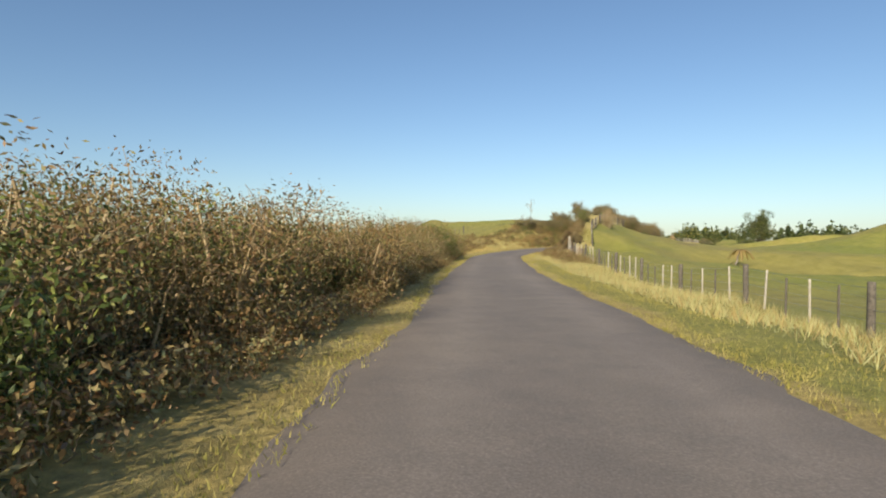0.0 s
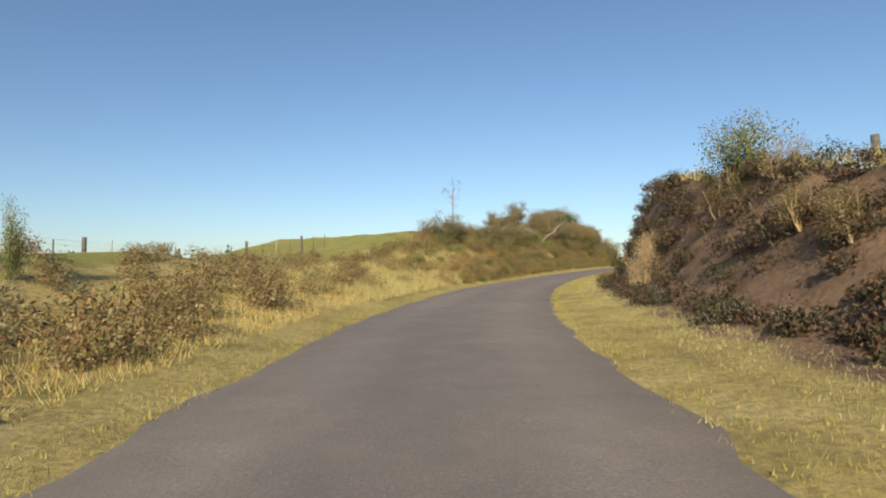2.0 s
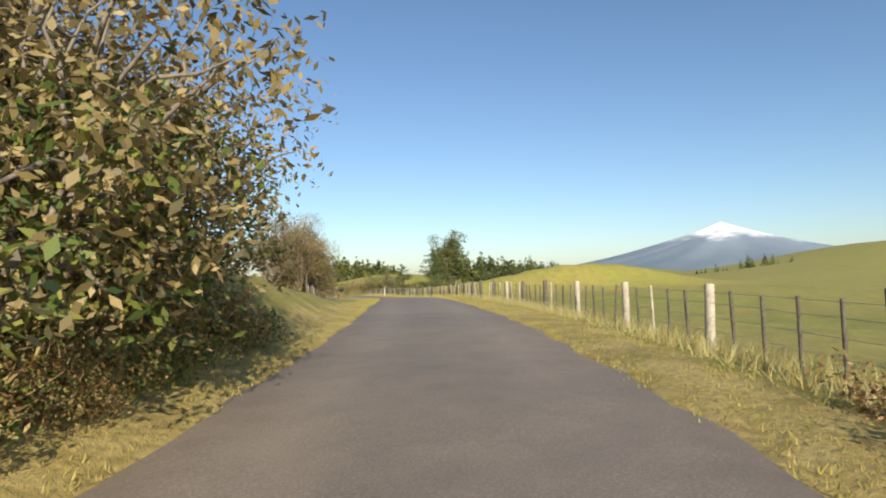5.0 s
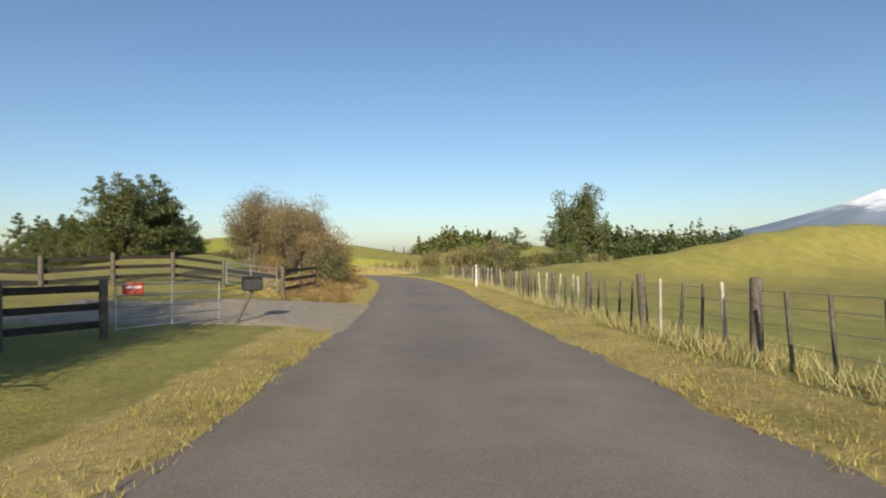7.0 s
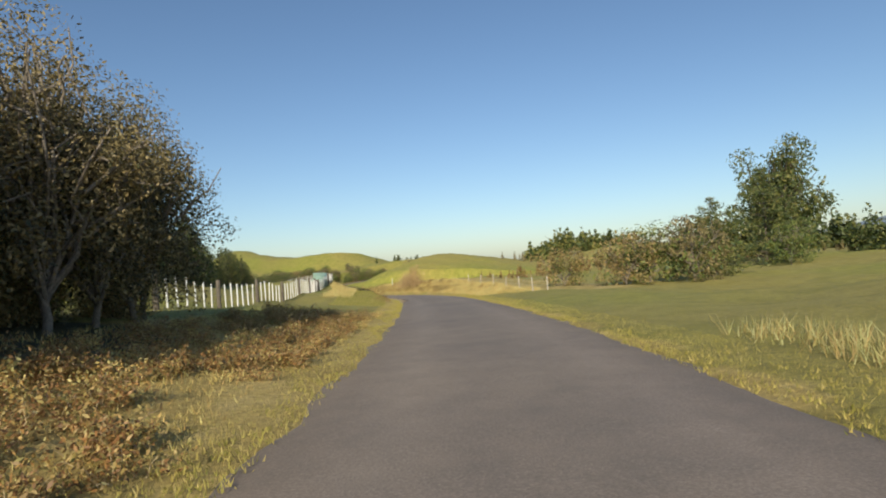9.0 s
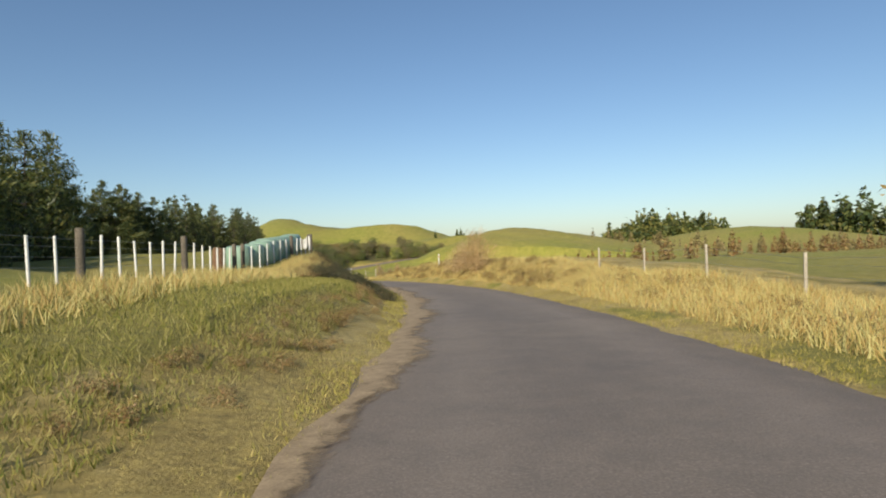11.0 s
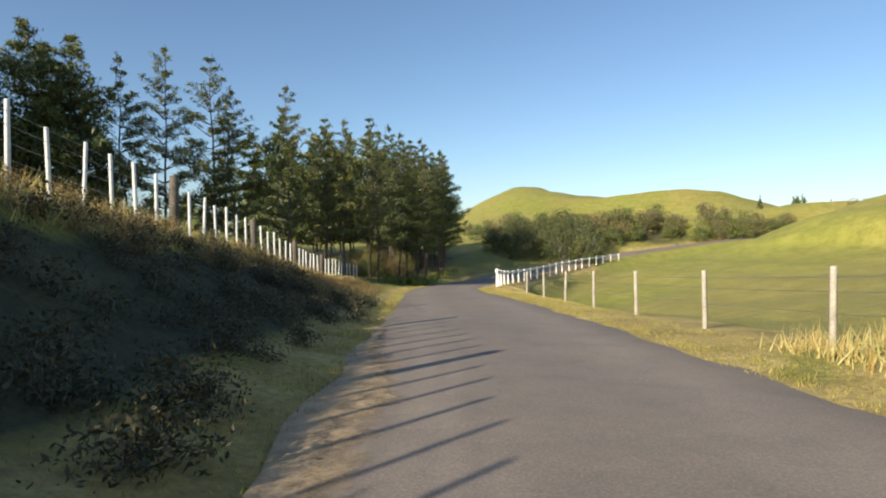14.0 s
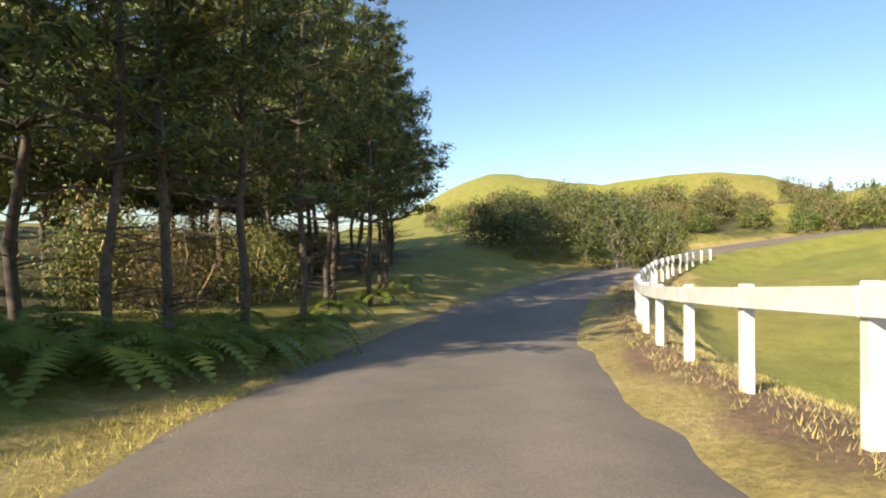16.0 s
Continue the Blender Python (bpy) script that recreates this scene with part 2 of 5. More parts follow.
def bent(r, p0, p1, r0, r1, n=4, wob=0.08):
    p0, p1 = np.array(p0, float), np.array(p1, float)
    ln = np.linalg.norm(p1 - p0)
    out = []
    for i in range(n + 1):
        q = p0 + (p1 - p0) * i / n + r.normal(size=3) * wob * ln * (i not in (0, n)) * 0.5
        out.append((*q, r0 + (r1 - r0) * i / n))
    return out


# ---- the road's line: it follows the drive and goes on past its end ----
EYE = 1.35
LINE = [(-2.0, -2.0, -55, -1.6), (-1.0, -0.6, -26, -1.45)]
LINE += [(t, x, y, z - EYE) for t, x, y, z, *_ in ROWS]
LINE += [(16.5, 74.0, 372.3, -6.27), (17.0, 73.2, 381, -6.6), (17.5, 73.5, 390.5, -6.6), (18.0, 75.2, 400, -6.4), (18.5, 78.4, 411, -6.0),
         (19.0, 83.4, 420.5, -5.2), (19.5, 91, 428, -4.2), (20.0, 101, 434, -3.0), (21.0, 124, 444, -0.6)]
LINE = np.array(LINE)
FT = np.arange(-2.0, 21.0, 0.03)


def smooth_line(col):
    t, a = LINE[:, 0], LINE[:, col]
    m = np.gradient(a, t)
    k = np.clip(np.searchsorted(t, FT, side="right") - 1, 0, len(t) - 2)
    h = t[k + 1] - t[k]
    w = (FT - t[k]) / h
    return ((2 * w**3 - 3 * w**2 + 1) * a[k] + (w**3 - 2 * w**2 + w) * m[k] * h + (3 * w**2 - 2 * w**3) * a[k + 1] + (w**3 - w**2) * m[k + 1] * h)


LX, LY, LZ = smooth_line(1), smooth_line(2), smooth_line(3)
DX, DY = np.gradient(LX), np.gradient(LY)
DN = np.hypot(DX, DY)
NX, NY = DY / DN, -DX / DN          # to the right of the road
LEN = np.concatenate([[0], np.cumsum(np.hypot(np.diff(LX), np.diff(LY)))])
EDGES = np.array([(-2, -1.3, 3.0), (0, -1.3, 3.0), (0.5, -1.05, 3.6), (1.5, -1.5, 3.1), (2.0, -2.7, 2.1), (2.5, -3.4, 1.85), (3.0, -3.5, 1.85), (3.5, -2.6, 2.1), (4.5, -2.5, 2.2), (6.0, -2.4, 2.5),
                  (7.0, -2.0, 2.8), (7.5, -2.4, 2.3), (8.0, -2.4, 2.2), (9.0, -1.8, 2.9), (10.5, -1.5, 3.6), (11.5, -1.2, 4.4), (12.5, -1.2, 4.7), (13.5, -1.0, 4.3), (14.5, -1.5, 3.6), (15.3, -1.7, 3.1), (16.0, -2.73, 1.87), (16.6, -2.6, 2.1), (17.0, -2.6, 2.2), (21.0, -2.6, 2.2)])
EL, ER = np.interp(FT, EDGES[:, 0], EDGES[:, 1]), np.interp(FT, EDGES[:, 0], EDGES[:, 2])


def on_line(t, d):
    """The place d metres right of the road's line at the drive's time t; d follows the seal's edges, which lie at -1.85 and 2.85."""
    f = lambda a: np.interp(t, FT, a)
    d = np.where(np.asarray(d) < 0, d + f(EL) + 1.85, d + f(ER) - 2.85)
    return f(LX) + f(NX) * d, f(LY) + f(NY) * d


BANK = {-1: [], 1: []}
BANK_D = {-1: (1.85, 2.8, 4.2, 6.6, 10.0, 22.0), 1: (2.85, 4.2, 6.0, 7.7, 13.0, 24.0)}


def left_bank(t, *h):
    BANK[-1].append((t, 0.0, *h))


def right_bank(t, *h):
    BANK[1].append((t, 0.0, *h))


left_bank(-2, 0, 0.1, 0.2, 0.3, 0.5)
left_bank(1, -0.1, 0, 0.1, 0.3, 0.5)
left_bank(1.8, 0, 0.1, 0.3, 0.2, 1.2)
left_bank(2.3, 0.05, 0.25, 0.5, 1.9, 2.31)
left_bank(2.9, 0.1, 0.6, 1.4, 1.7, 0.4)
left_bank(3.4, 0.17, 1.8, 2.8, 3.79, 2.05)
left_bank(4, 0.35, 3, 4.2, 4.6, 5)
left_bank(5.1, 0.32, 2.8, 4.2, 4.7, 4.5)
left_bank(5.5, 0.1, 1.4, 2.2, 3, 3)
left_bank(6.2, 0, 0.2, 0.3, 0.6, 1)
left_bank(7, -0.15, -0.5, -0.7, -0.3, 1.2)
left_bank(7.5, 0, -0.05, 0, 0.1, 0.9)
left_bank(8, 0, 0.15, 0.5, 0.9, 1.2)
left_bank(9.2, 0.0, 0.25, 0.8, 1.1, 0.7)
left_bank(11, 0, 0.1, 0.4, 0.61, 0.46)
left_bank(11.5, 0.1, 0.95, 1.15, 1.23, 1.2)
left_bank(11.9, 0.1, 1, 1.3, 1.4, 1.4)
left_bank(12.3, 0.1, 0.9, 1.55, 1.6, 1.6)
left_bank(12.6, 0.1, 0.8, 2, 2.1, 2.1)
left_bank(12.9, 0.1, 0.75, 2.65, 2.8, 2.8)
left_bank(13.2, 0.15, 0.8, 2.95, 3.1, 3.1)
left_bank(14.2, 0.15, 0.75, 2.9, 3, 3)
left_bank(14.6, 0.1, 0.6, 2.35, 2.4, 2.3)
left_bank(14.9, -0.05, 0.4, 1.9, 2, 1.9)
left_bank(15.1, -0.1, 0.3, 1.5, 1.5, 1.4)
left_bank(15.35, -0.1, 0.2, 1.05, 1.1, 1.1)
left_bank(15.6, -0.1, 0.15, 0.75, 0.8, 0.8)
left_bank(16.1, 0, 0.3, 0.7, 0.8, 0.8)
left_bank(17, 0, 0.2, 0.4, 0.4, 1.5)
left_bank(21, 0.3, 1, 2, 4.5, 3.5)
right_bank(-2, 0, -0.3, -0.6, -1.8, -2.5)
right_bank(1.3, 0, -0.2, -0.4, -1.2, -1.5)
right_bank(1.9, 0.1, 0.2, 0.4, 0.6, -1)
right_bank(2.1, 0.1, 0.3, 1.4, 0.01, -2.66)
right_bank(2.3, 0.1, 0.4, 3, 1.9, -3.2)
right_bank(2.6, 0.1, 0.45, 4, 1.6, -1.6)
right_bank(2.9, 0.1, 0.4, 4.9, 1.6, 0.2)
right_bank(3.2, 0.1, 0.3, 4.6, 1.6, 0.2)
right_bank(3.45, 0.05, 0.2, 3.3, 2.0, -0.9)
right_bank(3.65, 0, 0.05, 0.4, -0.6, -0.8)
right_bank(4, -0.1, -0.4, -0.6, -1.1, -1)
right_bank(5, 0, -0.3, -0.5, -1.38, -1.65)
right_bank(7, 0, -0.1, -0.3, -1.06, -2.33)
right_bank(8.5, 0, -0.1, -0.2, -0.6, -1)
right_bank(9.5, 0, 0.1, 0.1, -0.05, -1.16)
right_bank(11, 0, 0.1, 0.1, -0.21, -0.84)
right_bank(11.8, 0.1, 0.3, 0.45, 0.2, -0.2)
right_bank(12.3, 0.2, 0.7, 0.9, 0.7, 0.1)
right_bank(12.7, 0.35, 1.2, 1.5, 1.3, 0.5)
right_bank(13, 0.4, 1.4, 1.75, 1.6, 0.8)
right_bank(13.4, 0.4, 1.35, 1.7, 1.5, 0.7)
right_bank(13.8, 0.35, 1.2, 1.5, 1.3, 0.6)
right_bank(14.1, 0.2, 0.7, 0.8, 0.5, 0.3)
right_bank(14.4, 0, 0, -0.2, -0.4, 0)
right_bank(15.2, 0, -0.4, -0.8, -1.2, 0.3)
right_bank(16, 0.05, -0.25, -1.4, -2, 0.6)
right_bank(17, 0.15, -0.5, -2.0, -2, 0.2)
right_bank(18.5, 0, -0.5, -1, -0, 0.53)
right_bank(21, 0, -0.5, -1, -1.27, 2.54)
BANK = {k: np.array(v) for k, v in BANK.items()}

# hills: x, y, height, spread along x, spread along y
HILLS = [(-2.9, 172.1, 6.7, 6.8, 28.1), (-37.9, 99.1, 3.2, 14.4, 23.7), (27.9, 88.4, 1.1, 8, 7.9), (107.1, 111.8, 5.2, 27.4, 20.2), (153.7, 229.9, 6.1, 40.1, 7.4),
         (75.1, 261.1, 2.6, 19.6, 17.5), (50.4, 517.6, 19.3, 25.2, 44.5), (91.9, 493.3, 14.3, 25.8, 13.3), (124, 420, 3.6, 22, 36), (109.4, 116, 6.4, 23, 13.4)]
FAR_HILLS = [(153.5, 541.5, 11.2, 137.9, 26.1), (347.2, 641.1, 13.8, 25, 45.3), (409.7, 791.8, 15.8, 72.9, 25), (809.8, 798.6, 8.1, 199.4, 75.8), (1007.8, 500.6, 32.5, 191.2, 231.4),
         (274.6, 557.9, 17.9, 66.3, 66.9), (544.9, 298.8, 13.4, 141, 91.9), (-317.8, 414.3, 5.1, 176.8, 157.8), (1533.2, 1383.1, 63.9, 230.1, 159.6), (438.5, 1483.1, 12.8, 448.4, 25),
         (-619.4, 1560.6, 9.1, 404.2, 249.2), (1647.6, 267.2, 66.3, 630.9, 326.8)]


def nearest(x, y):
    """Index on the road's line, and the signed distance from it (right is positive)."""
    x, y = np.asarray(x, float).ravel(), np.asarray(y, float).ravel()
    idx = np.zeros(len(x), int)
    for a in range(0, len(x), 20000):
        b = slice(a, a + 20000)
        idx[b] = np.argmin((x[b, None] - LX[None]) ** 2 + (y[b, None] - LY[None]) ** 2, axis=1)
    return idx, (x - LX[idx]) * NX[idx] + (y - LY[idx]) * NY[idx], np.hypot(x - LX[idx], y - LY[idx])


def lumps(x, y):
    """Gentle unevenness of the fields."""
    return 0.16 * np.sin(x * 0.23 + 1.3 * np.sin(y * 0.11)) * np.sin(y * 0.19 + 0.7) + 0.08 * np.sin(x * 0.71 + y * 0.43) + 0.05 * np.sin(y * 1.1 - x * 0.6)


def ground(x, y, bed=0.0):
    shape = np.shape(x)
    x, y = np.asarray(x, float).ravel(), np.asarray(y, float).ravel()
    i, d, dist = nearest(x, y)
    z = LZ[i].copy()
    off = np.zeros(len(x))
    for side in (-1, 1):
        k = (np.sign(d) == side) if side == 1 else (d <= 0)
        tab, ds = BANK[side], np.array(BANK_D[side])
        if not k.any():
            continue
        edge = -EL[i[k]] - 1.85 if side < 0 else ER[i[k]] - 2.85
        t, a = FT[i[k]], np.minimum(dist[k] - edge, ds[-1])
        cols = np.stack([np.interp(t, tab[:, 0], tab[:, 1 + j]) for j in range(len(ds))], 1)
        j = np.clip(np.searchsorted(ds, a) - 1, 0, len(ds) - 2)
        w = np.clip((a - ds[j]) / (ds[j + 1] - ds[j]), 0, 1)
        r = np.arange(len(a))
        off[k] = cols[r, j] * (1 - w) + cols[r, j + 1] * w
    far = np.clip((dist - 24) / 60, 0, 1)
    far = far * far * (3 - 2 * far)
    near_z = z + off
    plain_z = np.interp(y, [-100, 100, 250, 400, 600], [-2.5, -3.9, -0.3, -4.0, -8.6])
    plain_z = plain_z + np.clip((75 - x) / 30, 0, 1) * np.interp(y, [220, 320, 400, 450], [0, 2.8, 4.8, 2.0])
    h = near_z * (1 - far) + plain_z * far
    rise = np.zeros(len(x))
    for hx, hy, a, sx, sy in HILLS:
        rise += a * np.exp(-((x - hx) / sx) ** 2 - ((y - hy) / sy) ** 2)
    keep = np.clip((dist - 7) / 14, 0, 1)
    h += rise * keep * keep * (3 - 2 * keep)
    away = np.clip((dist - 60) / 200, 0, 1)
    for hx, hy, a, sx, sy in FAR_HILLS:
        h += a * np.exp(-((x - hx) / sx) ** 2 - ((y - hy) / sy) ** 2) * away
    h += lumps(x, y) * np.clip((dist - 4.4) / 4, 0, 1)
    inside = (d > EL[i]) & (d < ER[i]) & (dist < 6)
    h -= np.where(inside, bed, 0.0)
    return h.reshape(shape)


def gz(x, y):
    return float(ground(np.array([x]), np.array([y]))[0])


# ---- the ground: one sheet out to the horizon ----
def grid_lines(a, b, step, reach):
    out = list(np.arange(a, b, step))
    s, lo, hi = step, a, out[-1]
    while hi < reach or lo > -reach:
        s *= 1.22
        lo, hi = lo - s, hi + s
        out.insert(0, lo)
        out.append(hi)
    return np.array(out)


gx, gy = grid_lines(-45, 175, 0.85, 4300), grid_lines(-20, 440, 0.85, 4300)
GX, GY = np.meshgrid(gx, gy)
GZ = ground(GX, GY, bed=0.10)
nx, ny = len(gx), len(gy)
q = (np.arange(ny - 1)[:, None] * nx + np.arange(nx - 1)[None]).ravel()
me = mesh_of("ground", np.stack([GX, GY, GZ], -1), np.stack([q, q + 1, q + 1 + nx, q + nx], 1), GROUND, True)
gi, gd, gdist = nearest(GX, GY)
gt = FT[gi]
gshift = np.where(gd < 0, EL[gi] + 1.85, ER[gi] - 2.85)
gd, gdist = gd - gshift, gdist - np.abs(gshift) * np.sign(gshift * gd)


def span(t, a, b, soft=0.15):
    return np.clip((t - a) / soft, 0, 1) * np.clip((b - t) / soft, 0, 1)


def band(d, a, b, soft=0.6):
    return np.clip((d - a) / soft, 0, 1) * np.clip((b - d) / soft, 0, 1)


dry = 0.75 * band(gdist, 1.0, 3.6, 0.5)
for side, t0, t1, d0, d1, amount in ((1, 1.6, 3.7, 3.0, 7.0, 1.0), (-1, 1.9, 5.4, 3.0, 9.0, 0.9), (1, 11.4, 14.4, 3.4, 13.0, 1.0), (1, 11.2, 14.2, 12.0, 19.0, 0.6), (-1, 8.0, 9.9, 2.4, 8.0, 0.9),
                              (-1, 11.6, 15.8, 5.8, 7.6, 0.7), (-1, 11.0, 11.9, 2.4, 4.4, 0.9), (1, 14.3, 18.5, 2.9, 6.0, 1.0), (1, 3.4, 9.0, 2.9, 4.8, 0.7), (-1, -2.0, 2.0, 2.5, 9.0, 0.6)):
    dry = np.maximum(dry, amount * span(gt, t0, t1) * band(gd * side, d0, d1) * (gdist < 20))
soil = np.zeros(len(dry))
for side, t0, t1, d0, d1, amount in ((1, 1.8, 3.7, 4.5, 8.6, 0.9), (1, 4.0, 5.3, 3.6, 5.2, 0.6), (1, 15.7, 18.5, 3.0, 5.2, 0.65)):
    soil = np.maximum(soil, amount * span(gt, t0, t1) * band(gd * side, d0, d1, 0.4) * (gdist < 20))
fx, fy = GX.ravel(), GY.ravel()
for hx, hy, r, amount in ((108, 461, 6, 0.95), (101, 455, 5, 1.0), (96, 459, 4, 0.9), (99, 450, 4, 0.8), (31, 77, 4, 0.75), (38, 74, 3.5, 0.75)):
    soil = np.maximum(soil, amount * np.exp(-((fx - hx) / r) ** 2 - ((fy - hy) / (r * 0.6)) ** 2))
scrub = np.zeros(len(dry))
# the 12.1-15.0 row puts the bank face's shade into the ground colour
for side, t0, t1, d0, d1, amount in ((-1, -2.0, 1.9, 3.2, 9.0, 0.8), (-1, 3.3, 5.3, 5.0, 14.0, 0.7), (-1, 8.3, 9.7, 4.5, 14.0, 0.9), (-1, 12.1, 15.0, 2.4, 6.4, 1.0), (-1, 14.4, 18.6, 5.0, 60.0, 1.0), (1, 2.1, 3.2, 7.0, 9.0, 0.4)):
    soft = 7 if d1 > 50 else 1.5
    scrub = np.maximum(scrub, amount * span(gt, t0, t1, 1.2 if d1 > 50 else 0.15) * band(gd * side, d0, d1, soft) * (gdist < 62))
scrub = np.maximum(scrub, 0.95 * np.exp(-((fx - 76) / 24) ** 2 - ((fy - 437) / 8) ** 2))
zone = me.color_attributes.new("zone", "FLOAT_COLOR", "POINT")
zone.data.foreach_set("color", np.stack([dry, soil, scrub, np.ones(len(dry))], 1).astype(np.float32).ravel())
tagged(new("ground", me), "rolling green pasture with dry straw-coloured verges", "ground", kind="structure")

# ---- the road ----
cross = np.linspace(0, 1, 12)
wob = 0.09 * np.sin(LEN * 0.9) + 0.06 * np.sin(LEN * 2.3 + 1)
rv, ruv = [], []
for k, c in enumerate(cross):
    e = wob if k == 0 else (-wob if k == len(cross) - 1 else 0 * wob)
    crown = 0.03 * (1 - (2 * c - 1) ** 2) + (-0.07 if k in (0, len(cross) - 1) else 0)
    c = EL - 0.12 + (ER - EL + 0.24) * c
    rv.append(np.stack([LX + NX * (c + e), LY + NY * (c + e), LZ + crown], 1))
    ruv.append(np.stack([np.full(len(LX), k / (len(cross) - 1)), LEN], 1))
rv, ruv = np.stack(rv, 1), np.stack(ruv, 1)
n, w = rv.shape[:2]
q = (np.arange(n - 1)[:, None] * w + np.arange(w - 1)[None]).ravel()
rf = np.stack([q, q + 1, q + 1 + w, q + w], 1)
me = mesh_of("road", rv, rf, ROAD, True)
uvl = me.uv_layers.new(name="UVMap")
uvl.data.foreach_set("uv", ruv.reshape(-1, 2)[rf.ravel()].astype(np.float32).ravel())
tagged(new("road", me), "narrow grey-brown chip-sealed country road without markings", "road", kind="structure")


def strip(name, t0, t1, inner, outer, lift, mat, label):
    """A thin ragged sheet lying along the road."""
    k = np.where((FT >= t0) & (FT <= t1))[0]
    s = LEN[k]
    fade = np.sin(np.pi * (FT[k] - t0) / (t1 - t0)) ** 0.4
    inner, outer = inner + EL[k] + 1.85, outer + EL[k] + 1.85
    a = inner + 0.10 * np.sin(s * 1.7)
    b = inner + (outer - inner) * fade * (0.8 + 0.2 * np.sin(s * 0.8) + 0.1 * np.sin(s * 3.1))
    cols = [a + (b - a) * f for f in (0, 0.33, 0.66, 1)]
    v = np.stack([np.stack([LX[k] + NX[k] * c, LY[k] + NY[k] * c, LZ[k] + 0.03 * (1 - (2 * (c - EL[k] + 0.12) / (ER[k] - EL[k] + 0.24) - 1) ** 2) + lift * (1 if 0 < j < 3 else 0.5)], 1) for j, c in enumerate(cols)], 1)
    q = (np.arange(len(k) - 1)[:, None] * 4 + np.arange(3)[None]).ravel()
    me = mesh_of(name, v, np.stack([q, q + 1, q + 5, q + 4], 1), mat, True)
    cover = me.attributes.new("cover", "FLOAT", "POINT")
    cover.data.foreach_set("value", np.tile(np.array([0.55, 0.5, 0.3, 0.0], np.float32), len(k)))
    return tagged(new(name, me), label, "road edge", kind="structure")


strip("gravel_shoulder", 11.1, 14.6, -1.85, -0.2, 0.014, GRAVEL, "brown grit washed over the edge of the seal")


# ---- plants ----
def shrub(seed, width, height, mats, n_leaves, size, stems=9, twiggy=0.0, squash=0.85, stem=0.018):
    """A bushy shrub at the origin: stems and clumps of leaves."""
    r = np.random.default_rng(seed)
    root = new("shrub")
    cl, rad, paths = [], [], []
    for i in range(stems):
        a, u = r.random() * 6.28, math.sqrt(r.random())
        x, y = math.cos(a) * width * 0.42 * u, math.sin(a) * width * 0.42 * u
        top = height * (0.95 - 0.45 * u * u) * (0.8 + 0.3 * r.random())
        paths.append(bent(r, (x * 0.3, y * 0.3, -0.15), (x, y, top * 0.85), stem * height, stem * 0.33 * height))
        for k in range(3):
            f = 0.45 + 0.25 * k
            cl.append((x * (0.6 + 0.3 * k) + r.normal() * 0.1 * width, y * (0.6 + 0.3 * k) + r.normal() * 0.1 * width, top * f * 0.92))
            rad.append(width * (0.20 + 0.08 * r.random()))
        cl.append((x * 1.25, y * 1.25, height * 0.16))
        rad.append(width * 0.2)
    cl = np.array(cl)
    for i in range(int(60 * twiggy)):
        c = cl[r.integers(len(cl))]
        d = r.normal(size=3) * np.array([0.5, 0.5, 0.3]) + np.array([c[0], c[1], height]) * 0.35
        d = d / np.linalg.norm(d) * width * ((0.2 if twiggy > 1 else 0.1) + 0.16 * r.random())
        paths.append(bent(r, c, c + d, 0.009, 0.003, 3, 0.12))
    v, f = tubes(paths, 4)
    tagged(part_of("branchwork", mesh_of("branchwork", v, f, TWIG if twiggy else BARK, True), root), kind="stuff")
    v, f = leaves(cl, rad, n_leaves, size, r, squash, 0.4)
    v[:, 2] = np.maximum(v[:, 2], -0.1)
    tagged(part_of("foliage", mesh_of("foliage", v, f, mats[0]), root), kind="stuff")
    if len(mats) > 1:
        v, f = leaves(cl[::2], np.array(rad)[::2] * 1.05, n_leaves // 3, size, r, squash, 0.4)
        v[:, 2] = np.maximum(v[:, 2], -0.1)
        tagged(part_of("foliage", mesh_of("foliage", v, f, mats[1]), root), kind="stuff")
    return root


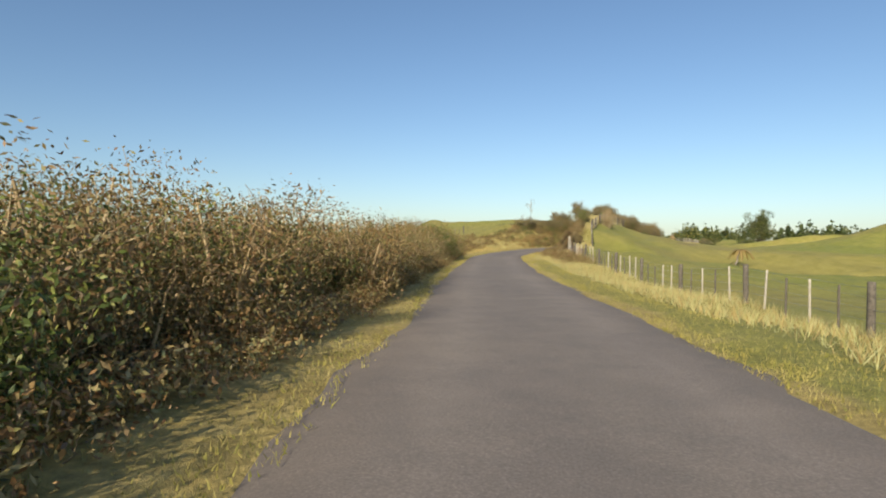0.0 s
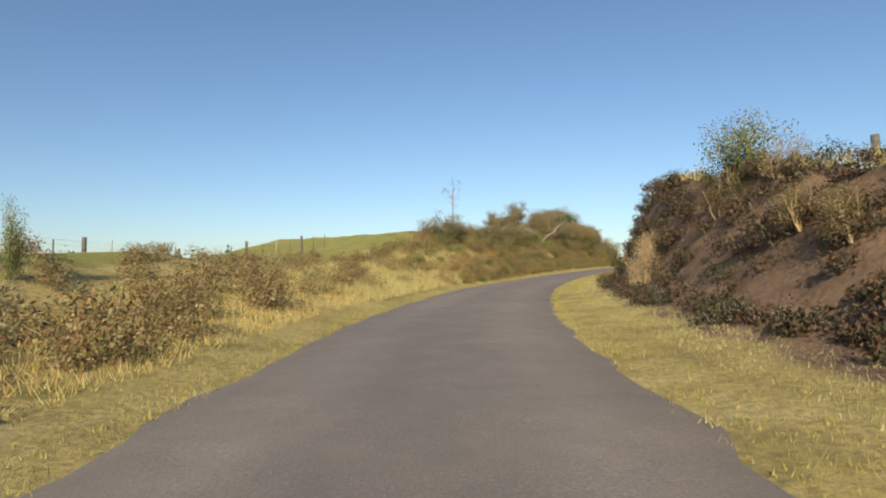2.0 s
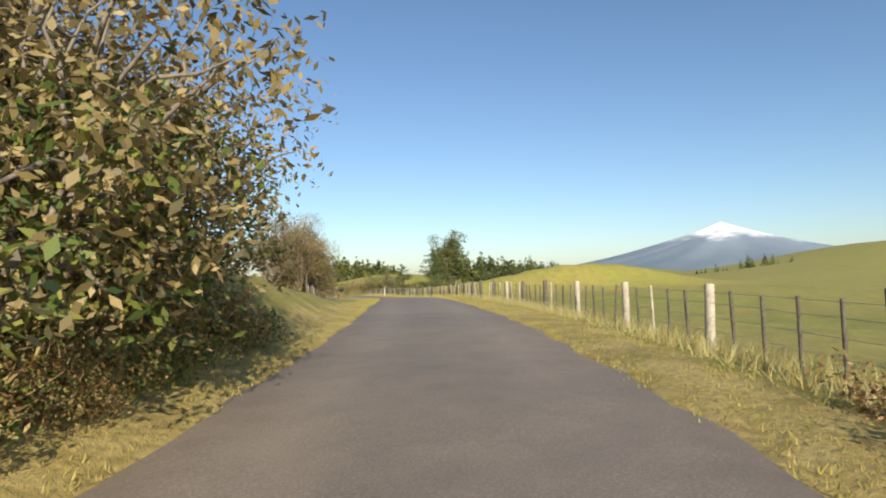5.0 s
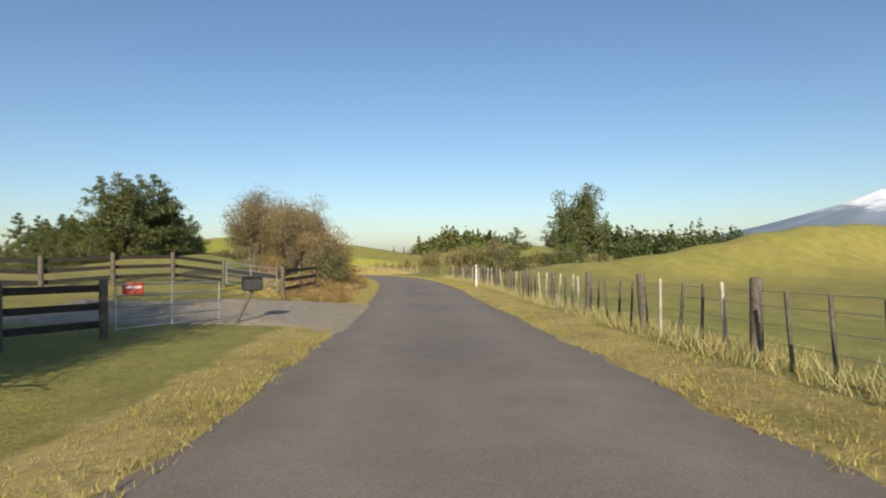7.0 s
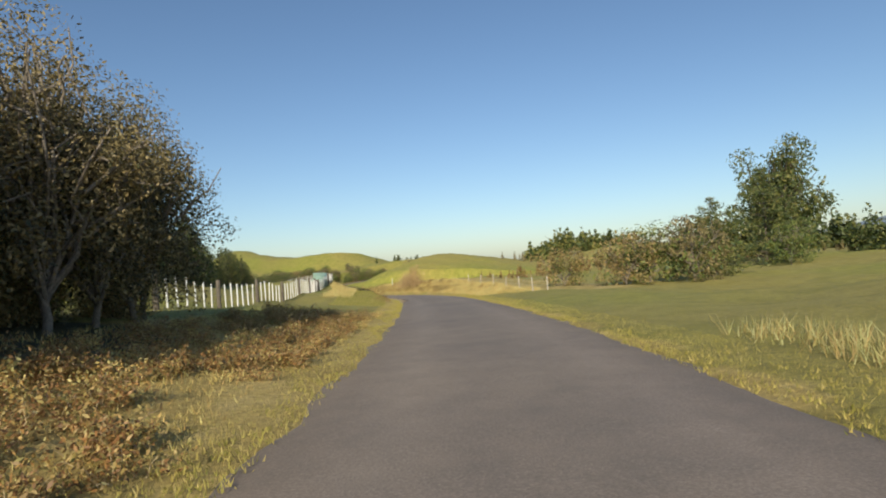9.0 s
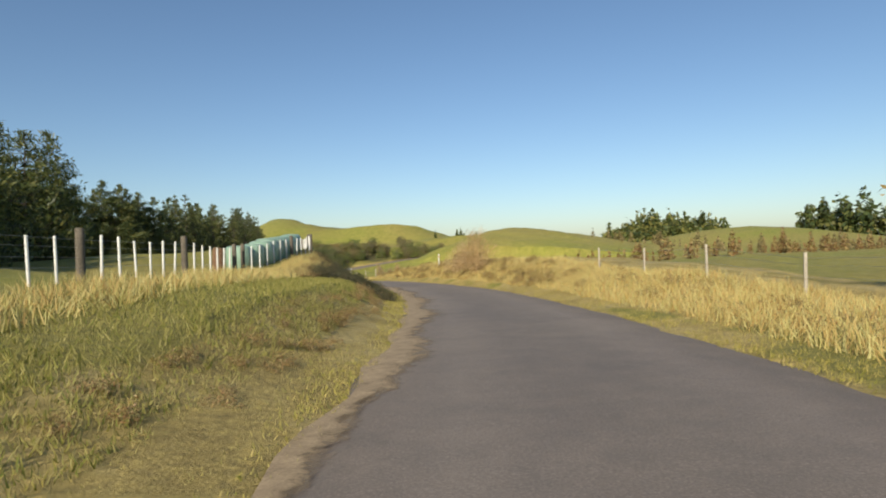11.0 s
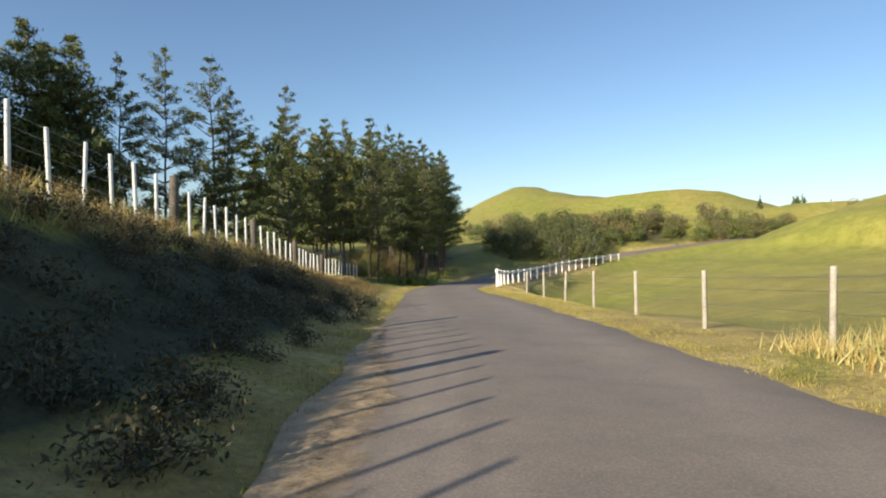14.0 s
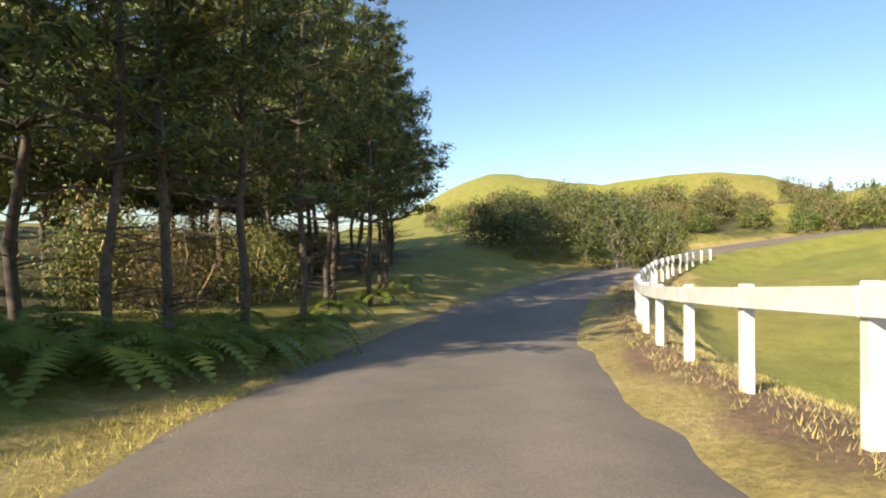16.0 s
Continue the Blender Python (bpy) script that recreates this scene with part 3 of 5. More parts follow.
def broad_tree(seed, height, width, mats, n_leaves, size, bare=0.35, lean=0.0, limbs=9, name="tree", bark=None):
    """A small tree: forked trunk with limbs, clumps of leaves with gaps."""
    r = np.random.default_rng(seed)
    root = new(name)
    paths, cl, rad = [], [], []
    base_h = height * bare
    tops = (lean * height, 0.0, base_h)
    paths.append(bent(r, (0, 0, -0.3), tops, 0.016 * height, 0.012 * height, 4, 0.06))
    for i in range(limbs):
        a = 6.28 * i / limbs + r.normal() * 0.3
        u = 0.25 + 0.75 * r.random()
        e = np.array([tops[0] + math.cos(a) * width * 0.42 * u, math.sin(a) * width * 0.42 * u, height * (0.92 - 0.38 * u * u) * (0.88 + 0.18 * r.random())])
        s = np.array([tops[0] * 0.8, 0, base_h * (0.55 + 0.45 * r.random())])
        paths.append(bent(r, s, e, 0.0085 * height, 0.003 * height, 5, 0.08))
        for k in range(3):
            c = s + (e - s) * (0.62 + 0.19 * k) + r.normal(size=3) * width * 0.07
            cl.append(c)
            rad.append(width * (0.12 + 0.07 * r.random()))
            paths.append(bent(r, s + (e - s) * (0.4 + 0.2 * k), c + r.normal(size=3) * width * 0.1, 0.006 * height, 0.002 * height, 3, 0.1))
    if bare < 0.2:
        for i in range(26):
            a, q = 6.28 * i / 13 + r.normal() * 0.2, 0.26 + 0.12 * r.random()
            cl.append(np.array([math.cos(a) * width * q, math.sin(a) * width * q, height * (0.06 + 0.45 * r.random())]))
            rad.append(width * (0.12 + 0.05 * r.random()))
    v, f = tubes(paths, 5)
    part_of("trunk", mesh_of("trunk", v, f, bark or BARK, True), root)
    v, f = leaves(cl, rad, n_leaves, size, r, 0.75, 0.42)
    v[:, 2] = np.maximum(v[:, 2], 0.0)
    part_of("crown", mesh_of("crown", v, f, mats[0]), root)
    if len(mats) > 1:
        v, f = leaves(cl[::3], np.array(rad)[::3] * 1.1, n_leaves // 3, size, r, 0.75)
        part_of("crown", mesh_of("crown", v, f, mats[1]), root)
    return root


def pine(seed, height, width, n_leaves, size, bare=0.3, cone=0.6, whorls=11, fill=1.0, slim=0.2):
    """A pine: straight trunk, whorled limbs, tufts of needles."""
    r = np.random.default_rng(seed)
    root = new("pine_tree")
    paths = [bent(r, (0, 0, -0.4), (r.normal() * 0.2, r.normal() * 0.2, height), 0.0065 * height + 0.02, 0.01, 8, 0.014)]
    cl, rad = [], []
    for k in range(whorls):
        u = k / (whorls - 1)
        z = height * (bare + (0.96 - bare) * u)
        reach = width * 0.5 * (1 - u ** (1 / cone)) * (0.7 + 0.3 * min(1, u * 4 + 0.5)) + 0.25
        for j in range(5 if u < 0.8 else 4):
            a = r.random() * 6.28
            ln = reach * (0.65 + 0.45 * r.random())
            e = np.array([math.cos(a) * ln, math.sin(a) * ln, z + ln * (0.18 + 0.25 * u) + r.normal() * 0.2])
            paths.append(bent(r, (0, 0, z - 0.15), e, 0.0032 * height * (1 - 0.6 * u) + 0.006, 0.005, 3, 0.06))
            for g in (0.45, 0.75, 1.0):
                cl.append(np.array([0, 0, z]) * (1 - g) + e * g + np.array([0, 0, 0.1]))
                rad.append((0.12 * reach + 0.2) * fill * (0.7 + 0.6 * r.random()))
        if bare > 0.25 and k == 0:
            for j in range(26):
                a, zz = r.random() * 6.28, height * bare * (0.2 + 0.8 * r.random())
                ln = width * 0.25 * (0.4 + r.random())
                paths.append(bent(r, (0, 0, zz), (math.cos(a) * ln, math.sin(a) * ln, zz + 0.2 * ln), 0.02, 0.006, 3, 0.08))
    v, f = tubes(paths[:1], 8)
    part_of("trunk", mesh_of("trunk", v, f, PINE_BARK, True), root)
    v, f = tubes(paths[1:], 4)
    tagged(part_of("limbwork", mesh_of("limbwork", v, f, PINE_BARK, True), root), kind="stuff")
    v, f = leaves(cl, rad, n_leaves, size, r, 0.65, slim, 0.15)
    part_of("crown", mesh_of("crown", v, f, NEEDLE), root)
    return root


def scatter(kinds, spots, label, category, group, scale=(0.85, 1.15), sink=0.05, wide=1.0):
    """Sets copies of the kinds at the spots (x, y, wanted height factor)."""
    out = []
    for i, (x, y, s) in enumerate(spots):
        k = kinds[i % len(kinds)]
        f = s * rng.uniform(*scale)
        m = Matrix.Translation((x, y, gz(x, y) - sink)) @ Matrix.Rotation(rng.random() * 6.28, 4, "Z") @ Matrix.Diagonal((f * wide * rng.uniform(0.9, 1.15), f * wide * rng.uniform(0.9, 1.15), f, 1))
        out.append(tagged(copy_thing(k, m), label, category, group))
    return out


def thicket(name, kinds, spots, label, category, scale=(0.8, 1.2), sink=0.05):
    """Low growth that nobody could count: the kinds, set at the spots, as one mass for each material."""
    bag = {}
    for i, (x, y, s) in enumerate(spots):
        m = Matrix.Translation((x, y, gz(x, y) - sink)) @ Matrix.Rotation(rng.random() * 6.28, 4, "Z") @ Matrix.Scale(s * rng.uniform(*scale), 4)
        m = np.array(m)
        for o in kinds[i % len(kinds)].children:
            me = o.data
            v = np.empty(len(me.vertices) * 3, np.float32)
            me.vertices.foreach_get("co", v)
            f = np.empty(len(me.loops), np.int32)
            me.loops.foreach_get("vertex_index", f)
            v = v.reshape(-1, 3) @ m[:3, :3].T + m[:3, 3]
            vs, fs, n0 = bag.setdefault(me.materials[0].name, ([], [], [0]))
            vs.append(v)
            fs.append(f.reshape(-1, 4) + n0[0])
            n0[0] += len(v)
    for mat, (vs, fs, _) in bag.items():
        tagged(new(name, mesh_of(name, np.concatenate(vs), np.concatenate(fs), bpy.data.materials[mat])), label, category, kind="stuff")


def discard(things):
    for t in things:
        for o in (*t.children_recursive, t):
            bpy.data.objects.remove(o)


def along(t0, t1, step, d0, d1, s0=1.0, s1=1.0):
    """Spots along one side, in a loose row of about the given step."""
    a, b = np.interp((t0, t1), FT, LEN)
    out = []
    s = a
    while s < b:
        t = float(np.interp(s, LEN, FT))
        d = rng.uniform(d0, d1)
        x, y = on_line(t, d)
        f = (s - a) / (b - a)
        out.append((float(x), float(y), s0 + (s1 - s0) * f))
        s += step * rng.uniform(0.7, 1.3)
    return out


hedge = [shrub(11 + i, 2.6, 2.4, [HEDGE, [BROWN, GREEN, OLIVE][i % 3]], 5600, 0.032, 11, 1.0) for i in range(4)]
bramble = [shrub(31 + i, 1.7, 1.0, [BROWN, HEDGE], 430, 0.058, 5, 0.1) for i in range(3)]
bankbush = [shrub(25 + i, 1.8, 1.2, [[GREEN, OLIVE, BROWN][i], [BROWN, GREEN, HEDGE][i]], 800, 0.062, 7, 0.2) for i in range(3)]
weed = [shrub(36 + i, 1.4, 0.8, [[DRYGRASS, BROWN], [GREEN, HEDGE]][i], 260, 0.066, 4, 0.0) for i in range(2)]
greenbush = [shrub(41 + i, 2.3, 2.3, [GREEN, HEDGE], 3800, 0.046, 10, 0.4) for i in range(2)]
teatree = [broad_tree(51 + i, 4.6, 3.8, [OLIVE, HEDGE], 9500, 0.052, 0.16, 0.03, 18, "tea_tree") for i in range(3)]
# a share of the crown takes SHADE leaves, painting the trees' shaded sides
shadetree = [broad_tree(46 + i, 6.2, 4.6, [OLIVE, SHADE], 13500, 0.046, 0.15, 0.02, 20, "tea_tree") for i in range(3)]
roundtree = [broad_tree(56 + i, 4.4, 4.6, [OLIVE, [GREEN, HEDGE][i]], 9500, 0.058, 0.08, 0.0, 16, "tea_tree") for i in range(2)]
scrubtree = [broad_tree(58 + i, 4.4, 5.0, [[OLIVE, GREEN][i], GREEN], 2600, 0.10, 0.08, 0.0, 10, "scrub_tree") for i in range(2)]
pinebig = [pine(61 + i, 15, 7.2, 12000, 0.2, 0.24, 0.7, 18, 1.5) for i in range(3)]
pinenear = [pine(68 + i, 15, 5.8, 7400, 0.13, 0.26, 0.62, 14, 0.95, 0.22) for i in range(3)]
pineback = [pine(65 + i, 15, 7.0, 1900, 0.46, 0.2, 0.62, 10, 1.7) for i in range(2)]
pinesmall = [pine(71 + i, 8, 5.6, 5600, 0.18, 0.01, 0.62, 16, 1.5) for i in range(2)]
conifer = [broad_tree(75, 12, 9.5, [NEEDLE], 11000, 0.2, 0.10, 0.0, 26, "conifer_tree", PINE_BARK)]
twigbush = [shrub(81 + i, 1.9, 3.0, [TWIG, BROWN], 5200, 0.034, 30, 5.0, 1.3, 0.006) for i in range(2)]
russetbush = [shrub(88 + i, 1.6, 0.8, [RUSSET, SHADE], 230, 0.08, 4, 0.0) for i in range(2)]
# scrub trees in the dark needle colour, painting the pines' shadow at the bend
darktree = [broad_tree(91 + i, 4.6, 5.0, [NEEDLE], 3400, 0.10, 0.08, 0.0, 10, "scrub_tree") for i in range(2)]
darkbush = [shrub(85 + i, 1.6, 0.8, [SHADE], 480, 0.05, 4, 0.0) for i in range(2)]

# the first stretch: hedge of brambles and shrubs
HL, HC, HG = "tangled roadside hedge shrub of olive and brown leaves", "shrub", "roadside hedge"
scatter(hedge + greenbush[:1], along(0.0, 0.62, 0.9, -5.4, -3.9, 0.92, 0.82), HL, HC, HG)
scatter(hedge, along(-0.2, 0.75, 1.7, -8.0, -5.6, 1.25, 1.0), HL, HC, HG)
scatter(hedge, along(0.55, 1.72, 0.85, -4.9, -3.6, 0.98, 0.72), HL, HC, HG)
scatter(hedge[:2], along(1.1, 1.28, 1.4, -5.6, -4.6, 1.0, 1.0), HL, HC, HG)
scatter(greenbush + hedge[:1], along(1.62, 2.0, 0.9, -5.4, -3.8, 1.15, 1.15), "dense green roadside bush with dark shaded base", "bush", HG)
scatter(hedge, along(1.5, 2.0, 1.6, -7.8, -5.6, 1.3, 1.1), HL, HC, HG)
thicket("brambles", bramble + weed[:1], along(-0.1, 2.0, 0.4, -3.7, -2.9, 0.6, 0.6), "brown dead undergrowth at the foot of the hedge", "undergrowth")
thicket("brambles", bramble, along(1.95, 3.1, 0.42, -7.4, -3.6, 0.85, 0.6) + along(1.95, 3.0, 0.6, -10.5, -7.0, 0.5, 0.6), "low russet brambles on the grass bank", "brambles")

# the wooded bank
TL, TC, TG = "olive-leaved tea tree with pale stems on the bank", "tree", "bank trees"
scatter(roundtree, [(13.6, 98.0, 0.56), (15.2, 100.4, 0.44), (16.9, 102.4, 0.42), (19.4, 104.0, 0.5), (21.0, 106.8, 0.5), (23.0, 109.0, 0.44)], TL, TC, TG, (0.96, 1.06), wide=1.22)
scatter(hedge + greenbush, along(3.2, 3.9, 1.0, -7.6, -6.2, 0.5, 0.6), "mixed green and brown scrub on the bank", "shrub", "bank scrub")
scatter(teatree + roundtree[:1], along(3.84, 3.99, 1.4, -8.0, -6.0, 0.52, 0.5) + along(4.2, 4.75, 1.5, -7.0, -5.6, 0.66, 1.0), TL, TC, TG)
scatter(teatree + roundtree[:1], along(4.75, 5.4, 1.5, -5.8, -4.0, 0.75, 0.7), TL, TC, TG)
scatter(teatree, along(4.5, 5.2, 3.0, -12.0, -8.5, 0.95, 0.9), TL, TC, TG)
scatter(roundtree[:1], [(*map(float, on_line(5.16, -3.0)), 1.05), (*map(float, on_line(5.26, -3.4)), 0.9), (*map(float, on_line(4.8, -4.0)), 0.8)], "dark round-headed tree at the end of the bank", "tree", "bank end trees")
scatter(roundtree, along(3.76, 3.98, 1.6, -5.6, -4.4, 0.5, 0.45) + along(4.22, 4.75, 1.8, -5.6, -4.2, 0.5, 0.78), TL, TC, TG)
scatter(hedge + greenbush, along(3.25, 5.3, 0.85, -3.7, -2.7, 0.42, 0.45), "small leafy shrub at the foot of the bank", "shrub", "bank scrub")
scatter(hedge + greenbush, along(3.4, 5.3, 0.95, -5.8, -3.4, 0.55, 0.6), "mixed green and brown scrub on the bank", "shrub", "bank scrub")
thicket("bank_scrub", bramble + weed[1:] + bramble, along(3.05, 5.4, 0.24, -4.8, -2.6, 0.55, 0.55), "low brown and green growth covering the bank", "scrub")
thicket("bank_scrub", bankbush, along(3.15, 5.4, 0.27, -3.3, -2.5, 0.42, 0.5) + along(2.95, 3.9, 0.45, -8.5, -4.5, 0.6, 0.6) + along(3.5, 5.4, 0.3, -5.4, -3.4, 0.75, 0.75), "leafy green and brown growth hanging down the bank", "scrub")

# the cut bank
# russet growth mixed with SHADE leaves, so the bank's shade is partly painted
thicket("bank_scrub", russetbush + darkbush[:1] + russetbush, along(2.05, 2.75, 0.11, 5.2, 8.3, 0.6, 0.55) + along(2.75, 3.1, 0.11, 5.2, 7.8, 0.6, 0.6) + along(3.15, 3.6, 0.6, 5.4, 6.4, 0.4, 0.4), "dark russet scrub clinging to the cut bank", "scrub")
thicket("bank_scrub", bramble, along(1.5, 2.1, 0.6, 5.0, 7.0, 0.7, 0.9), "russet scrub at the end of the cut bank", "scrub")
scatter(hedge[:1], along(2.1, 2.6, 2.2, 6.8, 8.0, 0.5, 0.5), "olive shrub rooted in the cut bank", "shrub", "cut bank shrubs")
scatter(greenbush, [(16.6, 69.6, 0.85)], "young dark green shrub on top of the cut bank", "shrub", "bank top shrubs")
scatter(greenbush[:1], [(*map(float, on_line(2.35, -8.0)), 0.75)], "slim dark green shrub above the brambles", "shrub", "bank top shrubs", wide=0.32)
scatter(twigbush, [(15.9, 73.2, 0.62), (16.9, 74.6, 0.5), (*map(float, on_line(2.95, 9.4)), 0.7), (*map(float, on_line(2.8, 10.4)), 0.8)], "leafless reddish shrub on top of the cut bank", "shrub", "bank top shrubs")
thicket("fence_scrub", bramble, along(3.6, 5.2, 0.8, 3.9, 4.7, 0.45, 0.55), "dark low scrub along the fence foot", "scrub")
scatter(twigbush, [(*map(float, on_line(4.95, 5.4)), 0.75)], "spindly half-bare shrub beside the fence", "shrub", "fence shrubs")

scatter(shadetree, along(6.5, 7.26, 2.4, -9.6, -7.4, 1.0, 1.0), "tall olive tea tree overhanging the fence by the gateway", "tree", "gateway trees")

# the clump by the gateway, and the dark trees after it
DARK = "dark shaded tea tree with pale sunlit top"
scatter(roundtree, along(8.48, 8.6, 1.3, -5.2, -4.5, 0.72, 0.8), "rounded brown-green tea tree beside the gateway", "tree", "roadside clump")
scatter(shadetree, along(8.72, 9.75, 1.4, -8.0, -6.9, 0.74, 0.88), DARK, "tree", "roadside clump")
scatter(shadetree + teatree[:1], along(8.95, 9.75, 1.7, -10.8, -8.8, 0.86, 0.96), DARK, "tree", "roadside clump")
scatter(hedge + greenbush, along(8.6, 9.8, 0.7, -9.6, -7.2, 0.55, 0.6), "low shrub under the roadside trees", "shrub", "roadside clump")
thicket("bracken", bramble + weed[:1], along(7.95, 10.2, 0.12, -6.2, -2.6, 0.42, 0.42), "low dead bracken beside the road", "bracken")

# bank with the white fence: bracken on its lip and face
thicket("bracken", bramble, along(12.0, 12.8, 0.25, -6.6, -5.4, 0.32, 0.36) + along(12.8, 15.9, 0.35, -6.5, -5.2, 0.35, 0.4), "brown bracken on the lip of the bank", "bracken")
# dark-leaved cover paints the bank face's shade with leaf colour
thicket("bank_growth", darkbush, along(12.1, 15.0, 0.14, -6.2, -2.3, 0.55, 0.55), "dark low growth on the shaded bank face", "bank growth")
thicket("bracken", bramble, along(11.2, 12.2, 0.4, -3.8, -2.7, 0.2, 0.3) + along(14.8, 15.9, 0.2, -5.8, -3.2, 0.35, 0.3), "brown bracken on the little scarp beside the road", "bracken")
thicket("weeds", weed[:1] + weed[:1] + bramble[:1], along(12.3, 14.2, 0.15, 3.9, 7.2, 0.5, 0.5) + along(11.4, 12.3, 0.5, 4.5, 7.5, 0.35, 0.4), "dry weeds on the low grassy bank", "weeds")

# bare bushes on the dry bank
scatter(twigbush, [(101.3, 306.2, 1.15)], "tall leafless straw-coloured bush on the dry bank", "bush", "bare bushes")
scatter(twigbush, [(100.4, 310.0, 0.85), (101.2, 311.4, 0.65)], "leafless straw-coloured bush on the dry bank", "bush", "bare bushes")
scatter(twigbush, [(93.4, 334.5, 0.62), (94.6, 336.0, 0.55), (95.6, 333.2, 0.55)], "leafless grey bush beside the fence", "bush", "bare bushes")

# pine plantation beyond the white fence, closing in on the road
FRONT = np.array([(47, 325), (53, 332), (59.5, 343), (64, 357), (68.6, 367.5), (69.8, 374), (67.2, 383), (64.4, 393), (61.6, 402)], float)
FLEN = np.concatenate([[0], np.cumsum(np.hypot(*np.diff(FRONT, axis=0).T))])
spots = ([], [], [])
for west, step, h, y0 in ((0, 2.5, 1.0, 0), (3.6, 3.0, 1.0, 0), (8, 3.6, 1.0, 0), (12.5, 4.4, 1.0, 372), (17, 6.0, 1.05, 376), (26, 8.0, 1.05, 380)):
    for s in np.arange(0, FLEN[-1], step):
        s = min(FLEN[-1], s + rng.uniform(-0.8, 0.8))
        x, y = np.interp(s, FLEN, FRONT[:, 0]), np.interp(s, FLEN, FRONT[:, 1])
        x, y = float(x) - west + rng.normal() * 0.6, float(y) + rng.normal() * 0.6
        i, d, _ = nearest([x], [y])
        x -= max(0.0, float(d[0] - EL[i[0]]) + 1.7)     # clear of the seal
        if y > y0 and not (west > 5 and 349 < y < 364) and not (5 < west < 11 and 354 < y < 384) and not (3 < west < 5 and 352 < y < 371):
            grown = np.interp(y, (325, 357, 365, 370, 376, 384, 393, 403), (0.8, 0.92, 0.86, 0.74, 0.74, 0.85, 0.95, 1.02)) if west < 1 else np.interp(y, (325, 345, 370, 403), (0.8, 0.9, 0.97, 1.06))
            spots[2 if west > 5 else int(y > 350)].append((x, y, h * float(grown)))

PL = "tall plantation pine with bare lower trunk"
scatter(pinebig, spots[0], PL, "pine tree", "pine plantation", (0.88, 1.08))
scatter(pinenear, spots[1], PL, "pine tree", "pine plantation", (0.9, 1.06))
scatter(pineback, spots[2], PL, "pine tree", "pine plantation", (0.85, 1.1))
scatter(pinesmall, [(150, 800, 2.0), (165, 806, 2.6), (173, 806, 2.4), (184, 810, 2.7), (190, 806, 2.3), (204, 806, 2.0), (212, 812, 2.2), (126, 790, 1.6), (135, 800, 1.4)], "dark conical conifer on the far plain", "conifer", "far conifers")
under = [(float(np.interp(s, FLEN, FRONT[:, 0])) - rng.uniform(2.5, 10), float(np.interp(s, FLEN, FRONT[:, 1])), rng.uniform(0.7, 1.35)) for s in np.arange(20, FLEN[-1], 1.2)]
scatter(greenbush + hedge[:1], under, "dark shaded undergrowth shrub beneath the pines", "shrub", "pine understorey", wide=0.9)
scatter(pinesmall, [(64.7, 263.5, 1.65), (62.4, 265, 1.3), (66.9, 265.5, 1.25), (58.5, 269, 0.75), (70.5, 271, 0.6), (55, 268, 0.65), (51, 271, 0.6), (74, 276, 0.55), (47, 268, 0.55), (63.2, 262, 1.1), (66.0, 262.2, 1.2), (65, 267, 1.4)],
        "dense dark pine on the paddock rise", "pine tree", "paddock pines", wide=1.0)
scatter(pinesmall, along(9.5, 11.2, 4.0, -38.0, -30.0, 0.45, 0.6) + along(11.3, 13.6, 2.0, -36.0, -24.0, 1.35, 1.2), "dark shelter-belt pine behind the paddock", "pine tree", "shelter belt")

# paddock trees
scatter(conifer, [(171, 311.6, 1.72)], "large spreading dark conifer in the paddock", "conifer", "paddock trees", (0.98, 1.02), wide=0.95)
scatter(pinesmall, [(131, 278, 0.98), (154, 297, 1.7)], "large spreading dark conifer in the paddock", "conifer", "paddock trees", wide=1.25)
scatter(scrubtree, [(122.5, 270, 1.5), (119.5, 272.5, 1.4), (116, 271, 1.35), (146.3, 284, 1.45), (149, 288, 1.1), (126, 276, 1.1), (112, 276, 1.2)], "rounded olive-green tree in the paddock", "tree", "paddock trees")
# scrub on the hillside past the bend
spots = [(float(x), float(y), float(s)) for x, y, s in zip(rng.normal(80, 14, 64), rng.normal(438, 5, 64), rng.uniform(0.7, 1.15, 64))]
scatter(scrubtree, spots, "dark evergreen scrub tree on the hillside", "tree", "hillside scrub")
# the dark crowns here stand in for shadow cast by the pines
scatter(darktree, [(rng.uniform(66, 80), rng.uniform(408, 428), rng.uniform(0.7, 1.2)) for _ in range(34)], "dark evergreen tree closing in on the bend", "tree", "hillside scrub")
discard(bankbush + shadetree + hedge + bramble + weed + greenbush + teatree + roundtree + scrubtree + conifer + pineback + darkbush + russetbush + darktree + pinenear + pinebig + pinesmall + twigbush)


